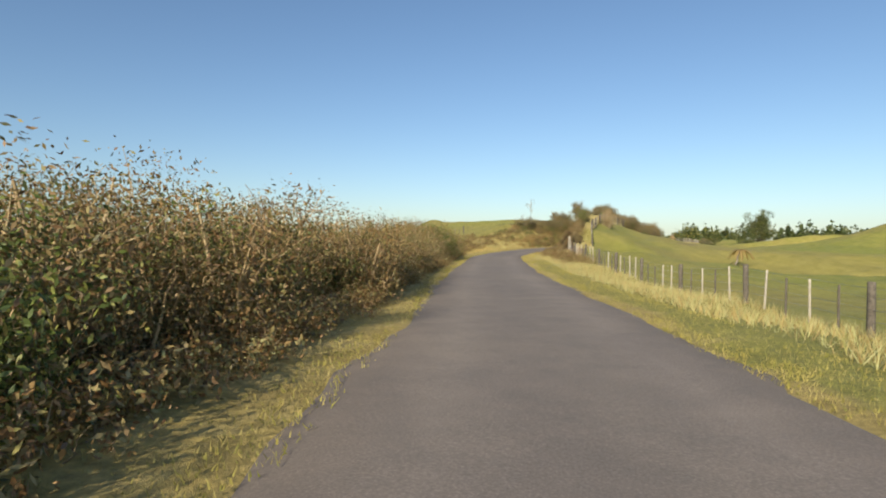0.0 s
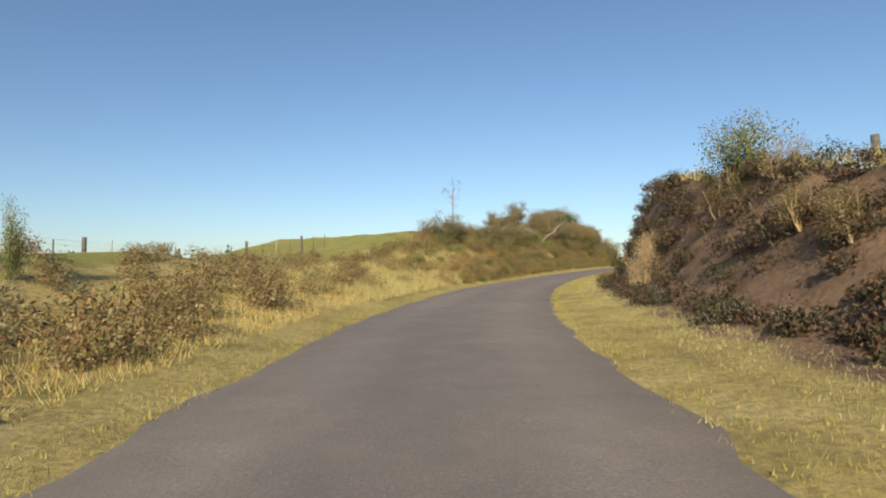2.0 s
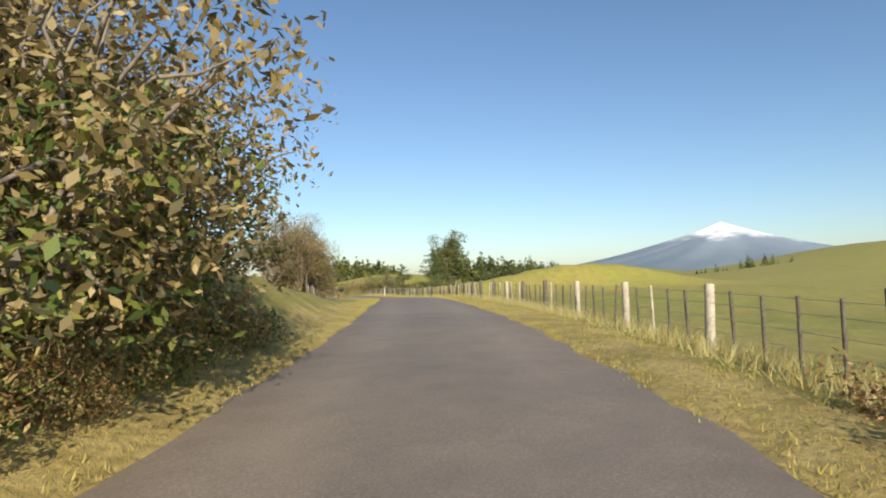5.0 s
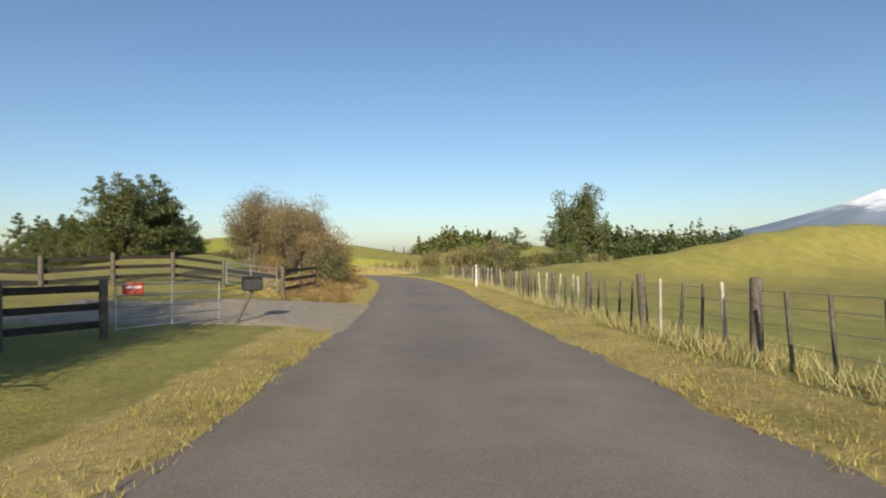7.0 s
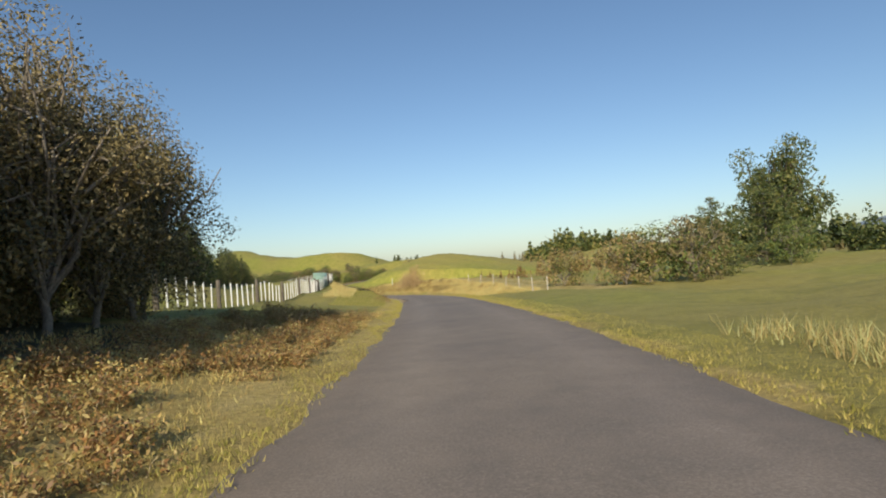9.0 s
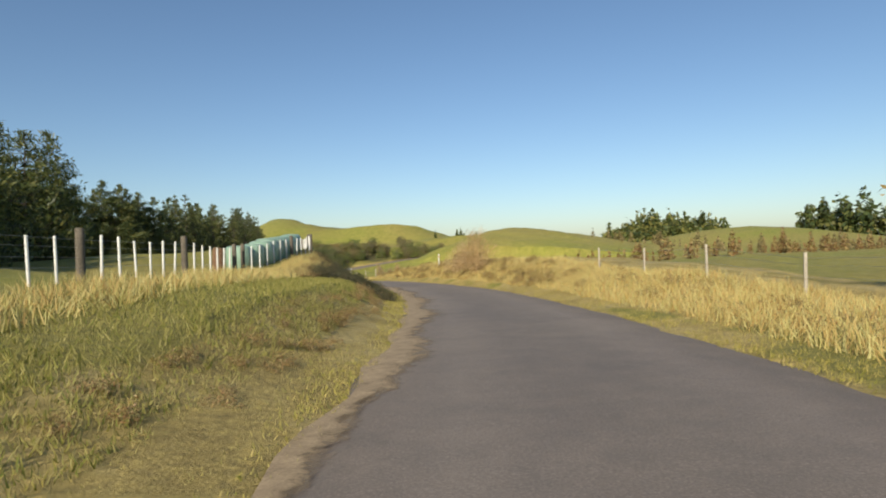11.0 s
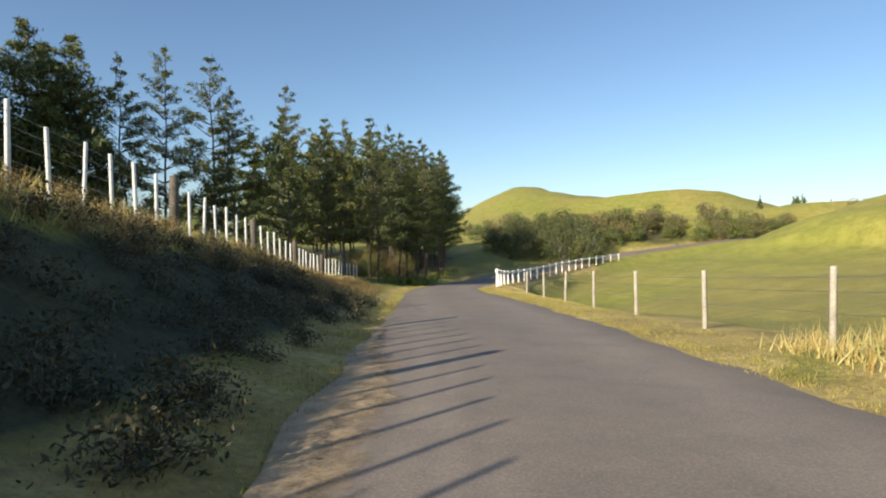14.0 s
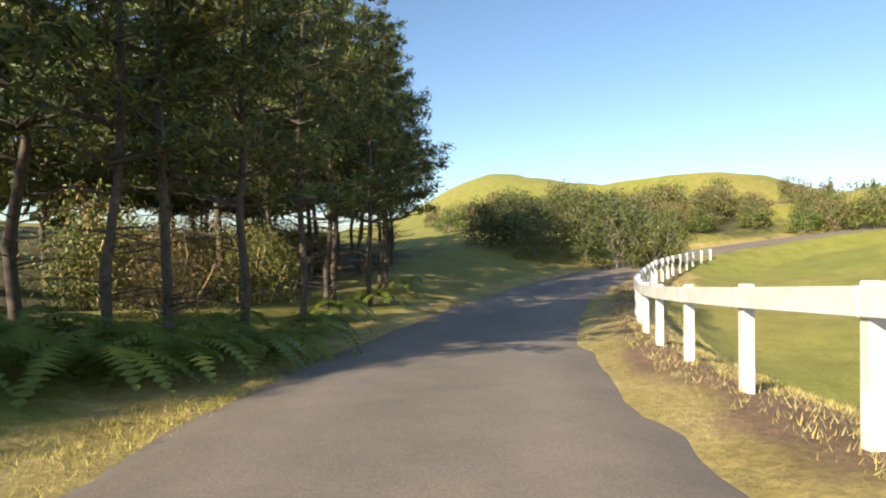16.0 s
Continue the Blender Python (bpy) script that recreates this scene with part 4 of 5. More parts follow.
# ---- tree fern on the bank ----
def tree_fern(x, y, leaf, top, reach, droop, label, name="tree_fern", fronds=13, seed=5):
    """Fronds round the top of a leaning trunk; the top is given from the foot."""
    r = np.random.default_rng(seed)
    root = new(name)
    root.location = (x, y, gz(x, y) - 0.1)
    top = np.array(top, float)
    if top[2] > 0.6:
        v, f = tubes([bent(r, (0, 0, 0), top, 0.12, 0.09, 6, 0.03)], 8)
        part_of("trunk", mesh_of("trunk", v, f, BARK, True), root)
    for k in range(fronds):
        a = 6.28 * k / fronds + r.normal() * 0.15
        ln = reach * (0.8 + 0.35 * r.random())
        rise = 0.33 * reach * (0.7 + 0.8 * r.random())
        vs, fs = [], []
        n = 18
        side = np.array([-math.sin(a), math.cos(a), 0])
        fw = np.array([math.cos(a), math.sin(a), 0]) * ln / n
        for i in range(n):
            u = i / (n - 1)
            p = top + np.array([math.cos(a) * ln * u, math.sin(a) * ln * u, rise * math.sin(1.7 * u) - droop * u * u])
            wid = 0.19 * reach * math.sin(math.pi * (0.12 + 0.86 * u))
            vs += [p, p + side * wid + fw - np.array([0, 0, 0.3 * wid]), p - side * wid + fw - np.array([0, 0, 0.3 * wid])]
            if i:
                b = 3 * i
                fs += [(b - 3, b - 2, b), (b - 3, b, b - 1)]
        part_of("frond", mesh_of("frond", vs, fs, leaf), root)
    return tagged(root, label, name.replace("_", " "), "" if name == "tree_fern" else "ferns")


tree_fern(28.3, 116.4, GREEN, (3.2, -0.2, 6.1 - gz(28.3, 116.4)), 1.75, 0.7, "leaning tree fern with a crown of dark fronds")
tree_fern(32.3, 64.2, BROWN, (0.6, -0.36, 2.3), 1.35, 1.5, "dying tree fern with brown drooping fronds")
for k, (x, y, size) in enumerate(((70.2, 369.2, 1.3), (70.4, 370.3, 1.2), (69.6, 370.4, 1.4), (70.6, 371.6, 1.1), (70.9, 373, 1.0), (69.6, 372.4, 1.3), (68.8, 369.4, 1.4), (69.8, 375.5, 1.1), (69.6, 367.8, 1.1), (68.9, 378.4, 1.2), (68.4, 382.6, 1.2), (67.6, 387.5, 1.2))):
    tree_fern(x, y, FERN, (0, 0, 0.45), size, 0.75, "bright yellow-green fern at the foot of the pines", "fern", 15, 20 + k)
for k, (t, d, size) in enumerate(((12.75, -3.4, 0.5), (13.3, -3.8, 0.4), (14.05, -3.3, 0.5), (13.7, -4.6, 0.4))):
    tree_fern(*map(float, on_line(t, d)), GREEN, (0, 0, 0.2), size, 0.3, "small green fern on the shaded bank", "fern", 9, 40 + k)

# ---- a slim dead tree above the scrub ----
def dead_tree(x, y, top):
    r = np.random.default_rng(77)
    root = new("dead_tree")
    root.location = (x, y, gz(x, y) - 0.1)
    h = top - gz(x, y)
    paths = [bent(r, (0, 0, 0), (0.1, 0, h), 0.07, 0.012, 7, 0.02)]
    for i in range(16):
        z, a = h * (0.55 + 0.43 * r.random()), r.random() * 6.28
        ln = 0.35 + 0.5 * r.random()
        paths.append(bent(r, (0.05, 0, z), (math.cos(a) * ln, math.sin(a) * ln, z + ln * 1.1), 0.016, 0.004, 3, 0.1))
    v, f = tubes(paths[:1], 7)
    part_of("trunk", mesh_of("trunk", v, f, BARK, True), root)
    v, f = tubes(paths[1:], 4)
    tagged(part_of("branchwork", mesh_of("branchwork", v, f, TWIG, True), root), kind="stuff")
    v, f = leaves([p[-1][:3] for p in paths[1:]], [0.22] * 16, 420, 0.035, r)
    tagged(part_of("foliage", mesh_of("foliage", v, f, OLIVE), root), kind="stuff")
    tagged(root, "slim half-dead tree standing above the scrub", "tree")


dead_tree(15.5, 102.4, 7.3)

# ---- fences ----
def stake_mesh(name, rad, height, mat, sides=8, top=0.85):
    ang = np.arange(sides) * 2 * math.pi / sides
    rings = [(rad * 1.02, -0.35), (rad, 0.25 * height), (rad * 0.95, height - 0.02), (rad * top, height), (0.001, height + 0.004)]
    v = [(math.cos(a) * q, math.sin(a) * q, z) for q, z in rings for a in ang]
    f = [(i * sides + j, i * sides + (j + 1) % sides, (i + 1) * sides + (j + 1) % sides, (i + 1) * sides + j) for i in range(len(rings) - 1) for j in range(sides)]
    return mesh_of(name, v, f, mat, False)


def fence(label, t0, t1, d, posts, battens, step, every, wires=(0.35, 0.6, 0.85, 1.05), lean=0.03, d_end=None, skip=0.0):
    """A post and batten wire fence along the road, every piece its own."""
    root = new("fence")
    a, b = np.interp((t0, t1), FT, LEN)
    n = max(2, int((b - a) / step))
    tops = []
    r = np.random.default_rng(int(abs(t0) * 100) + 3)
    for i in range(n + 1):
        s = a + (b - a) * i / n
        t = float(np.interp(s, LEN, FT))
        dd = d if d_end is None else d + (d_end - d) * i / n
        x, y = map(float, on_line(t, dd))
        z = gz(x, y)
        big = i % every == 0
        if not big and r.random() < skip:
            continue
        me = r.choice(posts) if big else r.choice(battens)
        ob = part_of("post" if big else "batten", bpy.data.meshes[str(me)], root)
        k = lean * (0.5 if big else 1.0)
        ob.matrix_basis = Matrix.Translation((x, y, z)) @ Euler((r.normal() * k, r.normal() * k, r.random() * 6)).to_matrix().to_4x4()
        if big:
            tops.append((x, y, z))
    for h in wires:
        paths = [[(x, y, z + h, 0.004) for x, y, z in tops]]
        v, f = tubes(paths, 4)
        part_of("wire", mesh_of("wire", v, f, WIRE), root)
    return tagged(root, label, "fence")


P_DARK = [stake_mesh("dark_post", 0.085, 1.2, OLD_WOOD).name, stake_mesh("dark_post", 0.095, 1.25, OLD_WOOD).name]
B_DARK = [stake_mesh("dark_batten", 0.030, 1.1, OLD_WOOD, 6).name, stake_mesh("dark_batten", 0.034, 1.16, PALE_WOOD, 6).name, stake_mesh("dark_batten", 0.030, 1.06, OLD_WOOD, 6).name]
P_PALE = [stake_mesh("pale_post", 0.09, 1.2, PALE_WOOD).name]
B_PALE = [stake_mesh("pale_batten", 0.034, 1.12, PALE_WOOD, 6).name, stake_mesh("pale_batten", 0.030, 1.05, OLD_WOOD, 6).name]
P_THIN = [stake_mesh("thin_post", 0.05, 1.15, PALE_WOOD, 6).name]
P_WHITE = [stake_mesh("grey_strainer", 0.11, 1.35, OLD_WOOD).name]
B_WHITE = [stake_mesh("white_stake", 0.040, 1.2, WHITE_PAINT, 6).name, stake_mesh("white_stake", 0.036, 1.15, WHITE_PAINT, 6).name]

fence("weathered wooden post and batten fence below the verge", -0.35, 2.05, 8.3, P_DARK + P_PALE, B_PALE, 1.08, 5, d_end=7.2)
fence("dark post and batten fence on top of the bank", 2.1, 3.36, 9.4, P_DARK, B_DARK, 1.0, 5)
fence("dark post and batten fence coming down off the bank", 3.38, 3.6, 9.4, P_DARK, B_DARK, 1.0, 5, d_end=5.4)
fence("post and batten fence above the paddock", 2.5, 3.3, -15.5, P_DARK, B_DARK, 1.3, 4)
fence("weathered wooden post and batten fence along the verge", 3.6, 6.4, 5.4, P_DARK + P_PALE, B_DARK + B_PALE, 0.85, 5, lean=0.04)
fence("weathered wooden post and batten fence along the verge", 6.4, 9.25, 4.9, P_DARK, B_DARK + B_PALE, 0.78, 5, lean=0.05)
WHITE_FENCE = "white stake fence along the top of the bank"
fence(WHITE_FENCE, 10.1, 12.3, -10.6, P_WHITE, B_WHITE, 0.95, 7, lean=0.02, d_end=-9.6)
fence(WHITE_FENCE, 12.34, 12.84, -9.4, P_WHITE, B_WHITE, 0.95, 7, lean=0.02, d_end=-6.8)
fence(WHITE_FENCE, 12.88, 16.2, -6.7, P_WHITE, B_WHITE, 0.92, 7, lean=0.02)
fence("thin wire fence with grey posts beside the road", 14.2, 15.4, 4.4, P_THIN, B_PALE, 3.2, 1, (0.5, 0.8, 1.0))
fence("thin wire fence with grey posts beside the road", 11.0, 12.4, 8.0, P_THIN, B_PALE, 4.5, 1, (0.5, 0.8, 1.0))


# ---- white timber sight rail at the bend ----
def box_mesh(name, sx, sy, sz, mat, bevel=0.012):
    bm = bmesh.new()
    bmesh.ops.create_cube(bm, size=1)
    bmesh.ops.scale(bm, vec=(sx, sy, sz), verts=bm.verts)
    bmesh.ops.bevel(bm, geom=bm.edges[:], offset=min(bevel, 0.3 * min(sx, sy, sz)), segments=1, affect="EDGES")
    me = bpy.data.meshes.new(name)
    bm.to_mesh(me)
    bm.free()
    me.materials.append(mat)
    return me


def sight_rail(knots, gap):
    """White posts and boards along a smooth curve; the knots give x, y and the ground's height."""
    root = new("guard_rail")
    k = np.array(knots, float)
    u = np.concatenate([[0], np.cumsum(np.hypot(*np.diff(k[:, :2], axis=0).T))])
    n = int(u[-1] / gap)
    pts = [tuple(float(np.interp(u[-1] * i / n, u, k[:, c])) for c in range(3)) for i in range(n + 1)]
    post = box_mesh("rail_post", 0.14, 0.14, 1.5, WHITE_PAINT, 0.012)
    for i, p in enumerate(pts):
        a, b = pts[max(0, i - 1)], pts[min(n, i + 1)]
        ob = part_of("post", post, root)
        ob.matrix_basis = Matrix.Translation((p[0], p[1], p[2] + 0.23)) @ Matrix.Rotation(math.atan2(b[1] - a[1], b[0] - a[0]), 4, "Z")
    for p, q in zip(pts, pts[1:]):
        v = Vector(q) - Vector(p)
        ob = part_of("rail", box_mesh("rail_board", v.length - 0.008, 0.05, 0.24, WHITE_PAINT, 0.008), root)
        side = Vector((-v.y, v.x, 0)).normalized() * 0.1
        ob.matrix_basis = Matrix.Translation((Vector(p) + Vector(q)) / 2 + Vector((0, 0, 0.82)) + side) @ v.to_track_quat("X", "Z").to_matrix().to_4x4()
    tagged(root, "white-painted timber guard rail curving round the bend", "guard rail")


sight_rail([(78.5, 366.7, -5.5), (77.8, 370.1, -5.78), (77.3, 373.6, -6.02), (77.0, 376.5, -6.2), (76.9, 379.5, -6.32), (77.0, 384, -6.4), (77.6, 390, -6.35), (78.6, 397, -6.2), (80.2, 404, -6.05), (82.5, 411.3, -5.85), (84.2, 415, -5.7)], 2.3)


def marker_post(x, y):
    root = new("marker_post")
    root.location = (x, y, gz(x, y))
    part_of("stake", box_mesh("marker_stake", 0.09, 0.06, 1.7, WHITE_PAINT, 0.008), root).location = (0, 0, 0.45)
    part_of("reflector", box_mesh("marker_reflector", 0.06, 0.012, 0.09, RED, 0.004), root).location = (0, -0.035, 1.1)
    tagged(root, "white roadside marker post with a red reflector", "marker post", "marker posts")


marker_post(99.4, 317.4)
marker_post(89.3, 210.5)


# ---- wrapped bales behind the white fence ----
def bale_mesh():
    prof = [(0.02, 0.0), (0.56, 0.0), (0.62, 0.06), (0.64, 0.5), (0.63, 1.1), (0.56, 1.21), (0.40, 1.25), (0.02, 1.26)]
    k = 20
    v = [(math.cos(6.2832 * j / k) * q * (1 + 0.02 * math.sin(j * 2.1)), math.sin(6.2832 * j / k) * q, z + 0.015 * math.sin(j * 1.7)) for q, z in prof for j in range(k)]
    f = [(i * k + j, i * k + (j + 1) % k, (i + 1) * k + (j + 1) % k, (i + 1) * k + j) for i in range(len(prof) - 1) for j in range(k)]
    return mesh_of("bale", v, f, BALE, True)


BM = bale_mesh()
for k in range(14):
    t = 12.42 + 0.05 * k
    x, y = map(float, on_line(t, float(np.interp(t, (12.3, 12.4, 12.5, 12.85), (-10.7, -10.1, -9.2, -8.0)))))
    ob = new("silage_bale", BM)
    ob.matrix_basis = Matrix.Translation((x, y, gz(x, y) - 0.03)) @ Matrix.Rotation(rng.random() * 6, 4, "Z")
    tagged(ob, "round silage bale wrapped in pale green plastic", "silage bale", "wrapped bales")

v, f = tubes([[(0, 0, -0.3, 0.34), (0.02, 0, 0.1, 0.29), (0, 0.03, 0.6, 0.26), (0.03, 0.02, 1.1, 0.25), (0.04, 0.02, 1.17, 0.2), (0.04, 0.02, 1.18, 0.01)]], 14)
stump = new("tree_stump", mesh_of("tree_stump", v, f, plain("rusty_stump_bark", (0.10, 0.055, 0.03), (0.26, 0.15, 0.08), 9, 0.95, 0, 0.8), True))
stump.location = (87.0, 288.0, gz(87.0, 288.0))
tagged(stump, "weathered brown tree stump beside the wrapped bales", "stump")


# ---- gateway on the left ----
def board_fence(p, q, boards=3, height=1.15):
    root = new("rail_fence")
    p, q = Vector(p), Vector(q)
    n = max(1, round((q - p).length / 2.2))
    for i in range(n + 1):
        c = p.lerp(q, i / n)
        ob = part_of("post", bpy.data.meshes[P_DARK[0]], root)
        ob.matrix_basis = Matrix.Translation((c.x, c.y, gz(c.x, c.y)))
    for i in range(n):
        a, b = p.lerp(q, i / n), p.lerp(q, (i + 1) / n)
        a.z, b.z = gz(a.x, a.y), gz(b.x, b.y)
        for k in range(boards):
            v = b - a
            me = box_mesh("board", v.length, 0.035, 0.14, TARRED, 0.006)
            ob = part_of("board", me, root)
            side = Vector((-v.y, v.x, 0)).normalized() * 0.1
            ob.matrix_basis = Matrix.Translation((a + b) / 2 + Vector((0, 0, 0.30 + 0.36 * k)) - side) @ v.to_track_quat("X", "Z").to_matrix().to_4x4()
    return tagged(root, "black-tarred post and rail fence beside the gateway", "fence", "gateway fences")


def pipe_gate(p, q):
    root = new("farm_gate")
    p, q = Vector((*p, gz(*p))), Vector((*q, gz(*q)))
    up = Vector((0, 0, 1))
    lines = [[p + up * 0.15, p + up * 1.1], [q + up * 0.15, q + up * 1.1]]
    lines += [[p + up * h, q + up * h] for h in (0.18, 0.4, 0.62, 0.85, 1.08)]
    lines += [[p.lerp(q, 0.5) + up * 0.15, p.lerp(q, 0.5) + up * 1.1]]
    for i, (a, b) in enumerate(lines):
        v, f = tubes([[(*a, 0.022), (*b, 0.022)]], 8)
        part_of("bar" if i > 1 else "stile", mesh_of("bar", v, f, GALV, True), root)
    tagged(root, "galvanised pipe farm gate, closed", "gate", "farm gates")


def placed(t, d):
    x, y = on_line(t, d)
    return float(x), float(y)


board_fence((75.2, 206.5, 0), (65.5, 200.0, 0))
pipe_gate((75.3, 206.3), (77.1, 203.7))
board_fence((77.3, 203.5, 0), (79.4, 208.4, 0))
pipe_gate((74.7, 194.9), (72.7, 193.1))
board_fence((72.5, 193.0, 0), (68.2, 189.5, 0))
fence("old wooden post fence running to the gateway", 6.5, 7.2, -6.6, P_DARK, B_DARK, 0.9, 3, d_end=-6.4)

mb = new("letter_box")
mx, my = 75.5, 195.2
mb.location = (mx, my, gz(mx, my))
v, f = tubes([[(-0.55, -0.1, -0.3, 0.05), (0.0, 0, 0.85, 0.045)]], 8)
part_of("post", mesh_of("letter_box_post", v, f, OLD_WOOD, True), mb)
o = part_of("box", box_mesh("letter_box_body", 0.5, 0.32, 0.34, BLACK, 0.04), mb)
o.location = (0, 0, 1.0)
o = part_of("lid", box_mesh("letter_box_lid", 0.54, 0.36, 0.04, BLACK, 0.01), mb)
o.location = (0, 0, 1.19)
tagged(mb, "black rural letter box on a leaning wooden post", "letter box")

gs = new("gate_sign")
gs.location = (73.0, 193.3, gz(73.0, 193.3) + 1.0)
o = part_of("board", box_mesh("gate_sign_board", 0.4, 0.02, 0.26, RED, 0.004), gs)
o = part_of("text_bar", box_mesh("gate_sign_bar", 0.3, 0.008, 0.05, WHITE_PAINT, 0.001), gs)
o.location = (0, -0.012, 0.03)
tagged(gs, "small red notice hung on the farm gate", "sign")

tape = new("barrier_tape")
ta, tb = Vector((74.6, 200.6, 0)), Vector((79.3, 208.2, 0))
ta.z, tb.z = gz(ta.x, ta.y) + 0.35, gz(tb.x, tb.y) + 0.95
pts = [ta.lerp(tb, i / 10) - Vector((0, 0, 0.5 * (i / 10) * (1 - i / 10))) for i in range(11)]
v, f = tubes([[(*p, 0.03) for p in pts]], 5)
part_of("tape", mesh_of("tape", v, f, YELLOW, True), tape)
tagged(tape, "yellow tape strung slackly across the gateway", "tape")

# gravel apron of the gateway
k = 14
dv, df = [], []
for i in range(k + 1):
    for j in range(k + 1):
        u, w_ = i / k, j / k
        t = 7.60 + 0.26 * w_ + 0.05 * math.sin(u * 5)
        d = -1.3 - 8.8 * u
        x, y = placed(t + (w_ - 0.5) * 0.2 * (1 - u) ** 2, d)
        edge = 1 if 0 < j < k else 0
        dv.append((x, y, gz(x, y) + (0.005 + 0.05 * min(1, 4 * u) if u > 0 else -0.04) * edge - 0.05 * (1 - edge)))
for i in range(k):
    for j in range(k):
        b = i * (k + 1) + j
        df.append((b, b + 1, b + k + 2, b + k + 1))
tagged(new("driveway", mesh_of("driveway", dv, df, plain("pale_gravel", (0.24, 0.19, 0.13), (0.46, 0.38, 0.28), 30, 0.95, 0, 0.7), True)), "pale gravel driveway apron joining the road", "driveway", kind="structure")


# ---- grasses ----
def grass(name, label, t0, t1, d0, d1, count, height, width, mat, tuft=3):
    """Tufts of blades along one side, one mass that nobody could count."""
    r = np.random.default_rng(int(abs(t0) * 50 + abs(d0) * 7 + count))
    t = t0 + (t1 - t0) * r.random(count)
    d = d0 + (d1 - d0) * r.random(count)
    x, y = on_line(t, d)
    patch = 0.5 + 0.5 * np.sin(x * 0.9 + 2 * np.sin(y * 0.37)) * np.sin(y * 0.8)
    keep = r.random(count) < 0.35 + 0.65 * patch
    x, y = np.repeat(x[keep], tuft), np.repeat(y[keep], tuft)
    n = len(x)
    x, y = x + r.normal(size=n) * 0.04, y + r.normal(size=n) * 0.04
    z = ground(x, y) - 0.02
    a, h = r.random(n) * 6.28, height * (0.45 + 0.9 * r.random(n))
    w = width * (0.6 + 0.8 * r.random(n))
    lx, ly = r.normal(size=n) * 0.45 * h, r.normal(size=n) * 0.45 * h
    p = np.stack([x, y, z], 1)
    s = np.stack([np.cos(a) * w, np.sin(a) * w, 0 * a], 1)
    tip = p + np.stack([lx, ly, h], 1)
    v = np.stack([p - s, p + s, tip], 1).reshape(-1, 3)
    tagged(new(name, mesh_of(name, v, np.arange(n * 3).reshape(-1, 3), mat)), label, "grass", kind="stuff")


grass("verge_grass", "short yellow-green grass on the road verge", -0.3, 16.6, -3.1, -1.75, 70000, 0.06, 0.006, VERGE)
grass("verge_grass", "short yellow-green grass on the road verge", -0.3, 16.0, 2.75, 4.3, 75000, 0.06, 0.006, VERGE)
grass("pasture_grass", "rough green grass on the terrace beside the road", 10.9, 12.3, -6.6, -3.0, 24000, 0.10, 0.008, VERGE)
grass("dry_grass", "long dry grass along the fence", 3.7, 9.5, 4.4, 5.6, 11000, 0.34, 0.008, DRYGRASS)
grass("dry_grass", "dry grass and weeds below the verge", -0.3, 2.0, 4.3, 8.0, 9000, 0.3, 0.008, DRYGRASS)
grass("dry_grass", "straw-coloured long grass on the low bank", 11.3, 14.4, 3.8, 9.0, 24000, 0.32, 0.010, DRYGRASS)
grass("dry_grass", "straw-coloured long grass on the bank", 2.65, 5.3, -7.0, -2.7, 40000, 0.34, 0.010, DRYGRASS)
grass("dry_grass", "straw-coloured grass on the bank below the paddock", 1.95, 2.65, -7.0, -2.9, 9000, 0.18, 0.006, DRYGRASS)
grass("dry_grass", "dry grass along the lip of the cut bank", 2.0, 3.5, 7.7, 9.4, 9000, 0.3, 0.009, DRYGRASS)
grass("dry_grass", "straw-coloured grass beside the cut bank", 1.7, 3.7, 3.9, 5.2, 9000, 0.08, 0.006, DRYGRASS)
grass("dry_grass", "dry grass along the lip of the bank", 11.2, 16.2, -7.8, -5.6, 18000, 0.32, 0.009, DRYGRASS)
grass("dry_grass", "bleached grass under the guard rail", 15.0, 18.2, 3.6, 6.5, 12000, 0.09, 0.005, DRYGRASS)
grass("dry_grass", "dead bracken litter under the roadside trees", 7.95, 10.0, -7.0, -2.6, 7000, 0.11, 0.007, DRYGRASS)


# ---- the distance ----
def far_wood(label, ends, depth, n, height, jitter=0.25, mat=None, grain=0.075):
    """A far stand of conifers, one mass."""
    r = np.random.default_rng(n)
    (x0, y0), (x1, y1) = ends
    u, w = r.random(n), r.random(n)
    nxx, nyy = (y1 - y0), -(x1 - x0)
    k = depth / math.hypot(nxx, nyy)
    x, y = x0 + (x1 - x0) * u + nxx * k * w, y0 + (y1 - y0) * u + nyy * k * w
    h = height * (1 + jitter * r.normal(size=n) * 0.6) * (0.5 + 0.5 * np.sqrt(np.sin(np.pi * u)))
    z = ground(x, y)
    c, rad = [], []
    for f, q in ((0.2, 0.22), (0.42, 0.19), (0.62, 0.14), (0.8, 0.09), (0.95, 0.05)):
        c.append(np.stack([x, y, z + h * f], 1))
        rad.append(h * q)
    v, f = leaves(np.concatenate(c), np.concatenate(rad), n * 110, height * grain, r, 1.1, 0.5, 0.5)
    tagged(new("far_wood", mesh_of("far_wood", v, f, mat or NEEDLE)), label, "woodland", kind="stuff")


far_wood("dark conifer plantation on the next ridge", ((172, 304), (216, 300)), 16, 170, 7.5, 0.3, None, 0.05)
far_wood("dark conifer plantation on a rounded hill", ((300, 792), (390, 748)), 60, 300, 24, 0.45)
far_wood("dark conifer plantation on a far slope", ((340, 590), (430, 530)), 30, 90, 22)
far_wood("line of dark trees on the far plain", ((150, 640), (190, 650)), 10, 22, 11)
far_wood("line of dark trees on the far plain", ((110, 470), (125, 500)), 10, 14, 3.5)
far_wood("russet winter scrub along a far field edge", ((118, 345), (215, 372)), 8, 90, 2.6, 0.5, BROWN)
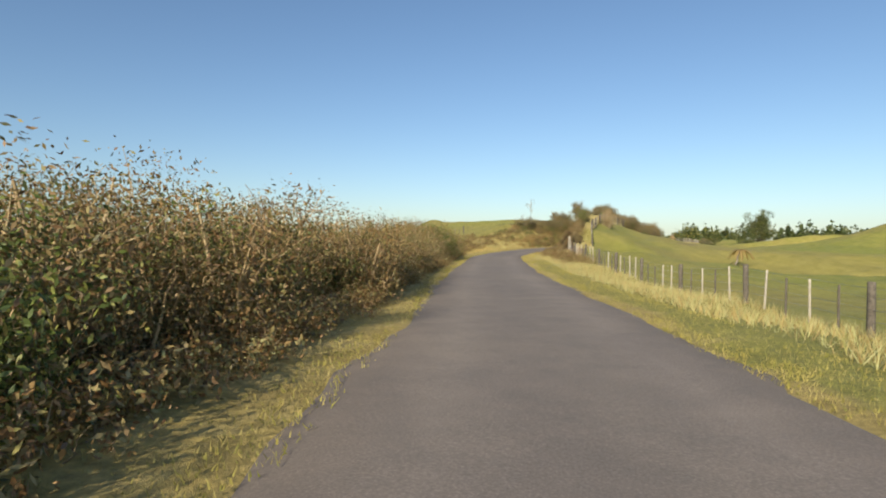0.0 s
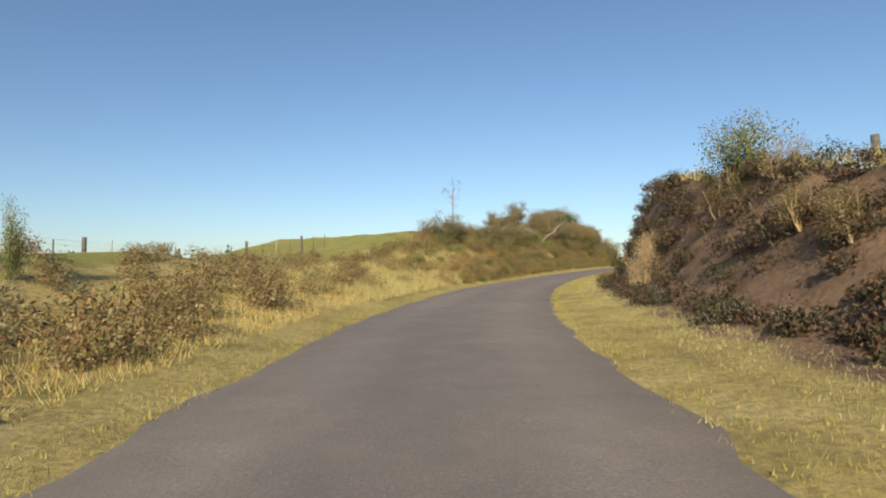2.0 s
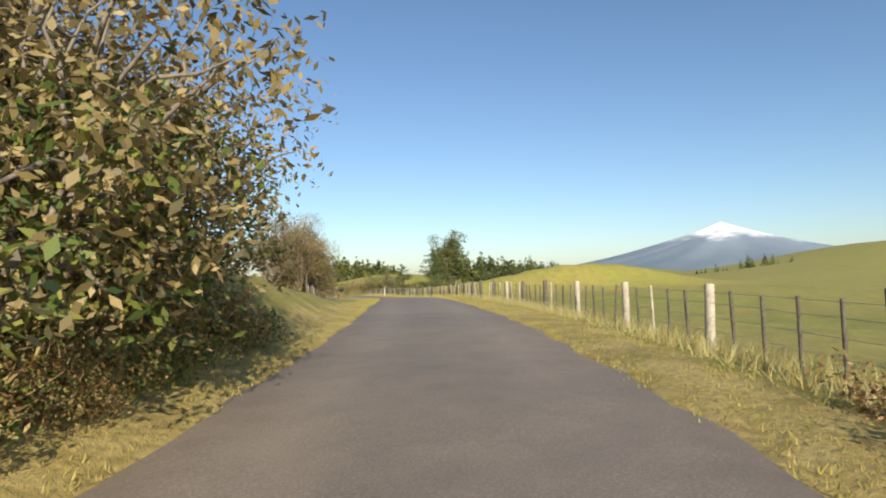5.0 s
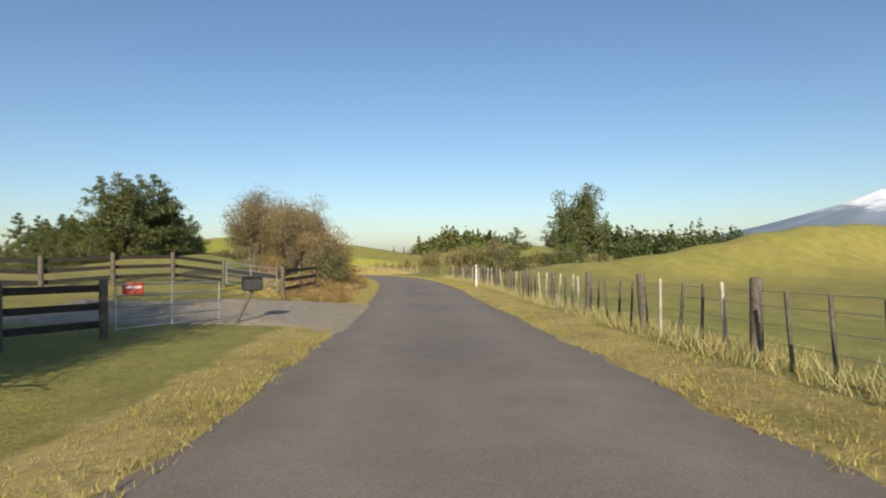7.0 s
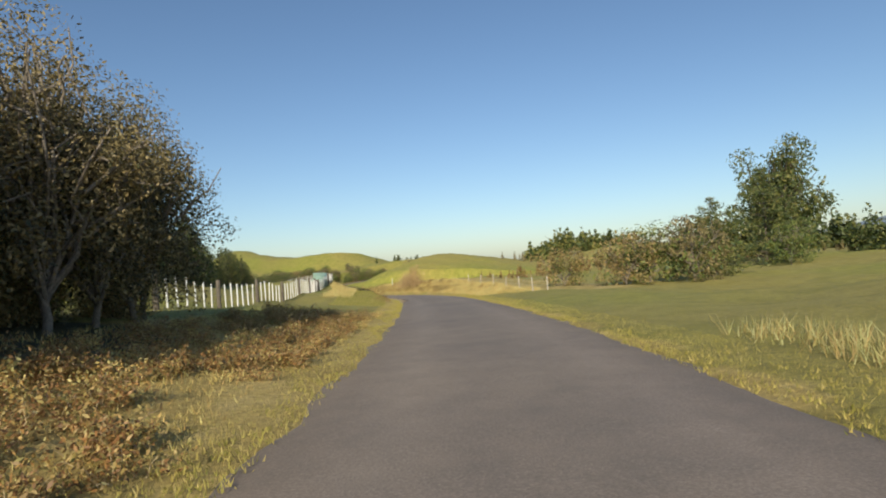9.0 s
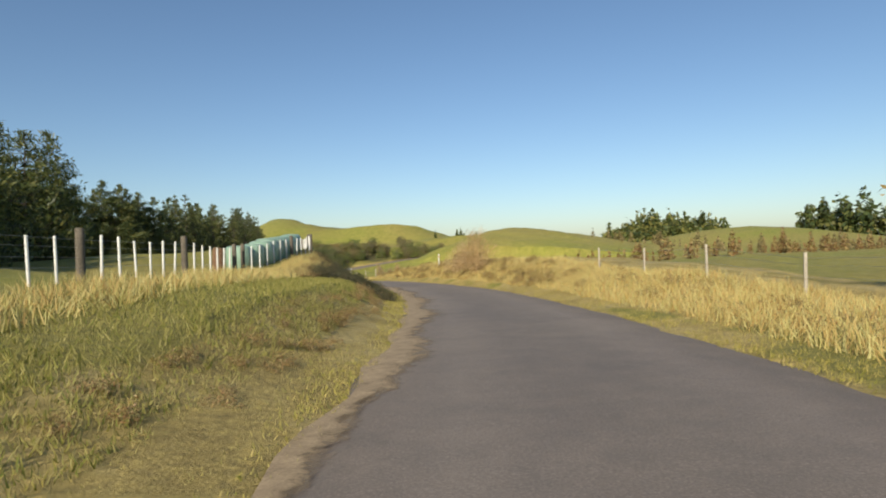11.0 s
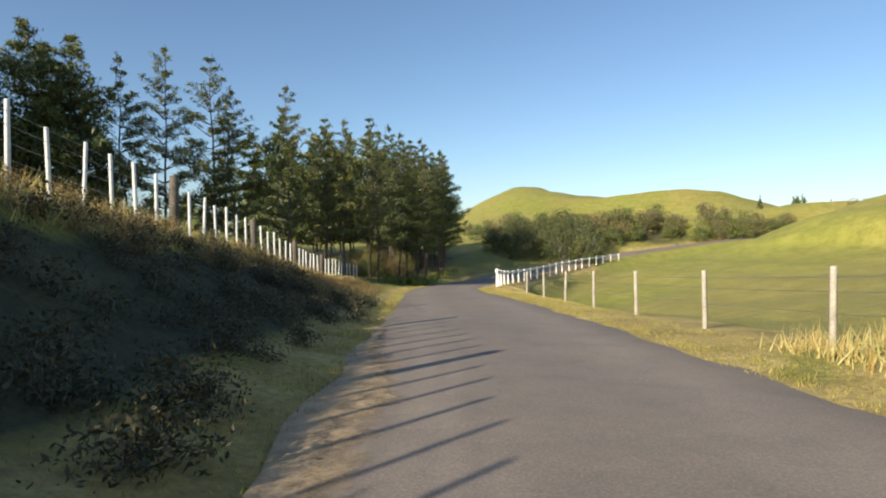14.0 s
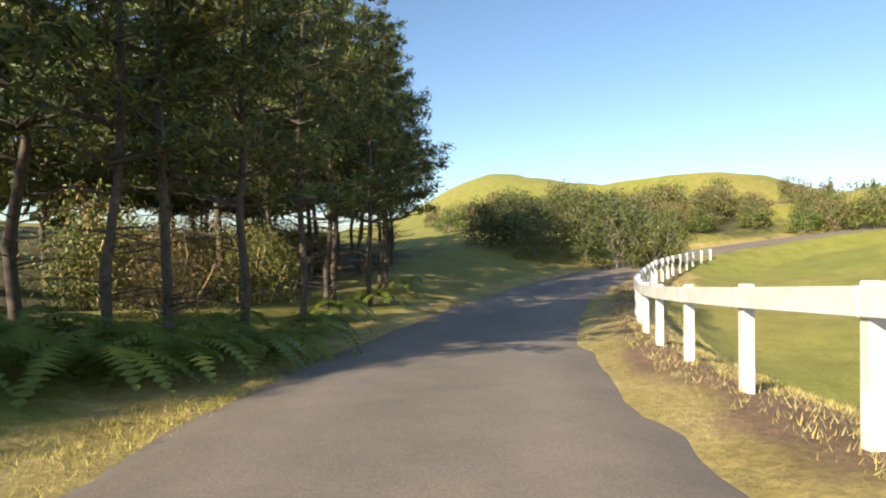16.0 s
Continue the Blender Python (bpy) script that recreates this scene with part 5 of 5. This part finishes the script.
far_wood("russet winter scrub along a far field edge", ((150, 420), (300, 400)), 14, 90, 3.4, 0.5, OLIVE)
far_wood("scattered dark trees on a far hill", ((640, 520), (760, 470)), 60, 40, 12, 0.6)
far_wood("scattered dark trees on the far plain", ((-120, 360), (20, 420)), 30, 60, 10, 0.5)


def snow_mountain(x, y, height, reach):
    """A lone snow-capped cone far off."""
    m, nt, b = base("snow_and_hazed_rock", 0.85)
    g = nt.nodes.new("ShaderNodeNewGeometry")
    sep = nt.nodes.new("ShaderNodeSeparateXYZ")
    nt.links.new(g.outputs["Position"], sep.inputs[0])
    ns = noise_of(nt, 0.006, 8, 0.7)
    a = nt.nodes.new("ShaderNodeMath")
    a.operation, a.inputs[1].default_value = "MULTIPLY_ADD", 220.0
    nt.links.new(ns, a.inputs[0])
    nt.links.new(sep.outputs[2], a.inputs[2])
    d = nt.nodes.new("ShaderNodeMath")
    d.operation, d.inputs[1].default_value = "DIVIDE", 600.0
    nt.links.new(a.outputs[0], d.inputs[0])
    # lower slopes blue-grey: distance haze put into the rock's base colour
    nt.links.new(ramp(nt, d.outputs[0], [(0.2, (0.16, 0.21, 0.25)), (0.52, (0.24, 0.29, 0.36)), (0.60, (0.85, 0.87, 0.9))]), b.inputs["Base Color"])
    ks, kr = 96, 40
    r = np.linspace(0, 1, kr)
    v, f = [], []
    for i in range(kr):
        for j in range(ks):
            an = 6.28318 * j / ks
            ridge = 1 + 0.10 * math.sin(an * 9 + 4 * r[i]) * r[i] + 0.05 * math.sin(an * 23 + 9 * r[i]) * r[i]
            z = height * (1 - r[i]) ** 1.9 * (0.93 + 0.07 * ridge) + 22 * math.sin(an * 7 + r[i] * 11) * r[i] * (1 - r[i])
            v.append((x + math.cos(an) * reach * r[i] * ridge, y + math.sin(an) * reach * r[i] * ridge, z - 8))
    for i in range(kr - 1):
        for j in range(ks):
            k = (j + 1) % ks
            f.append((i * ks + j, (i + 1) * ks + j, (i + 1) * ks + k, i * ks + k))
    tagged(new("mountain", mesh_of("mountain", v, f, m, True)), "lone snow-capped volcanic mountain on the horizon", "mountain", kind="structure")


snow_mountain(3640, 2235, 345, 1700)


def house(x, y, turn, w, d, h):
    root = new("house")
    root.location, root.rotation_euler = (x, y, gz(x, y)), (0, 0, turn)
    o = part_of("wall", box_mesh("house_wall", w, d, h, WHITE_PAINT, 0.02), root)
    o.location = (0, 0, h / 2 - 0.2)
    e = 0.5
    v = [(-w / 2 - e, -d / 2 - e, h - 0.3), (w / 2 + e, -d / 2 - e, h - 0.3), (w / 2 + e, d / 2 + e, h - 0.3), (-w / 2 - e, d / 2 + e, h - 0.3), (-w / 2 - e, 0, h + d * 0.28), (w / 2 + e, 0, h + d * 0.28)]
    bm = bmesh.new()
    vs = [bm.verts.new(p) for p in v]
    for q in ((0, 1, 5, 4), (2, 3, 4, 5), (1, 2, 5), (3, 0, 4), (3, 2, 1, 0)):
        bm.faces.new([vs[i] for i in q])
    me = bpy.data.meshes.new("roof")
    bm.to_mesh(me)
    bm.free()
    me.materials.append(plain("grey_roof_iron", (0.25, 0.24, 0.23), (0.42, 0.41, 0.40), 2, 0.5))
    part_of("roof", me, root)
    for i in range(3):
        o = part_of("window", box_mesh("house_window", w * 0.16, 0.12, h * 0.35, BLACK, 0.01), root)
        o.location = (-w * 0.32 + w * 0.32 * i, -d / 2 - 0.01, h * 0.5)
    tagged(root, "white farmhouse with a grey iron roof, far off", "house", "far houses")


house(262, 745, 0.2, 12, 7, 3.2)
house(280, 752, -0.1, 9, 6, 3.0)
house(246, 738, 0.4, 7, 5, 2.8)
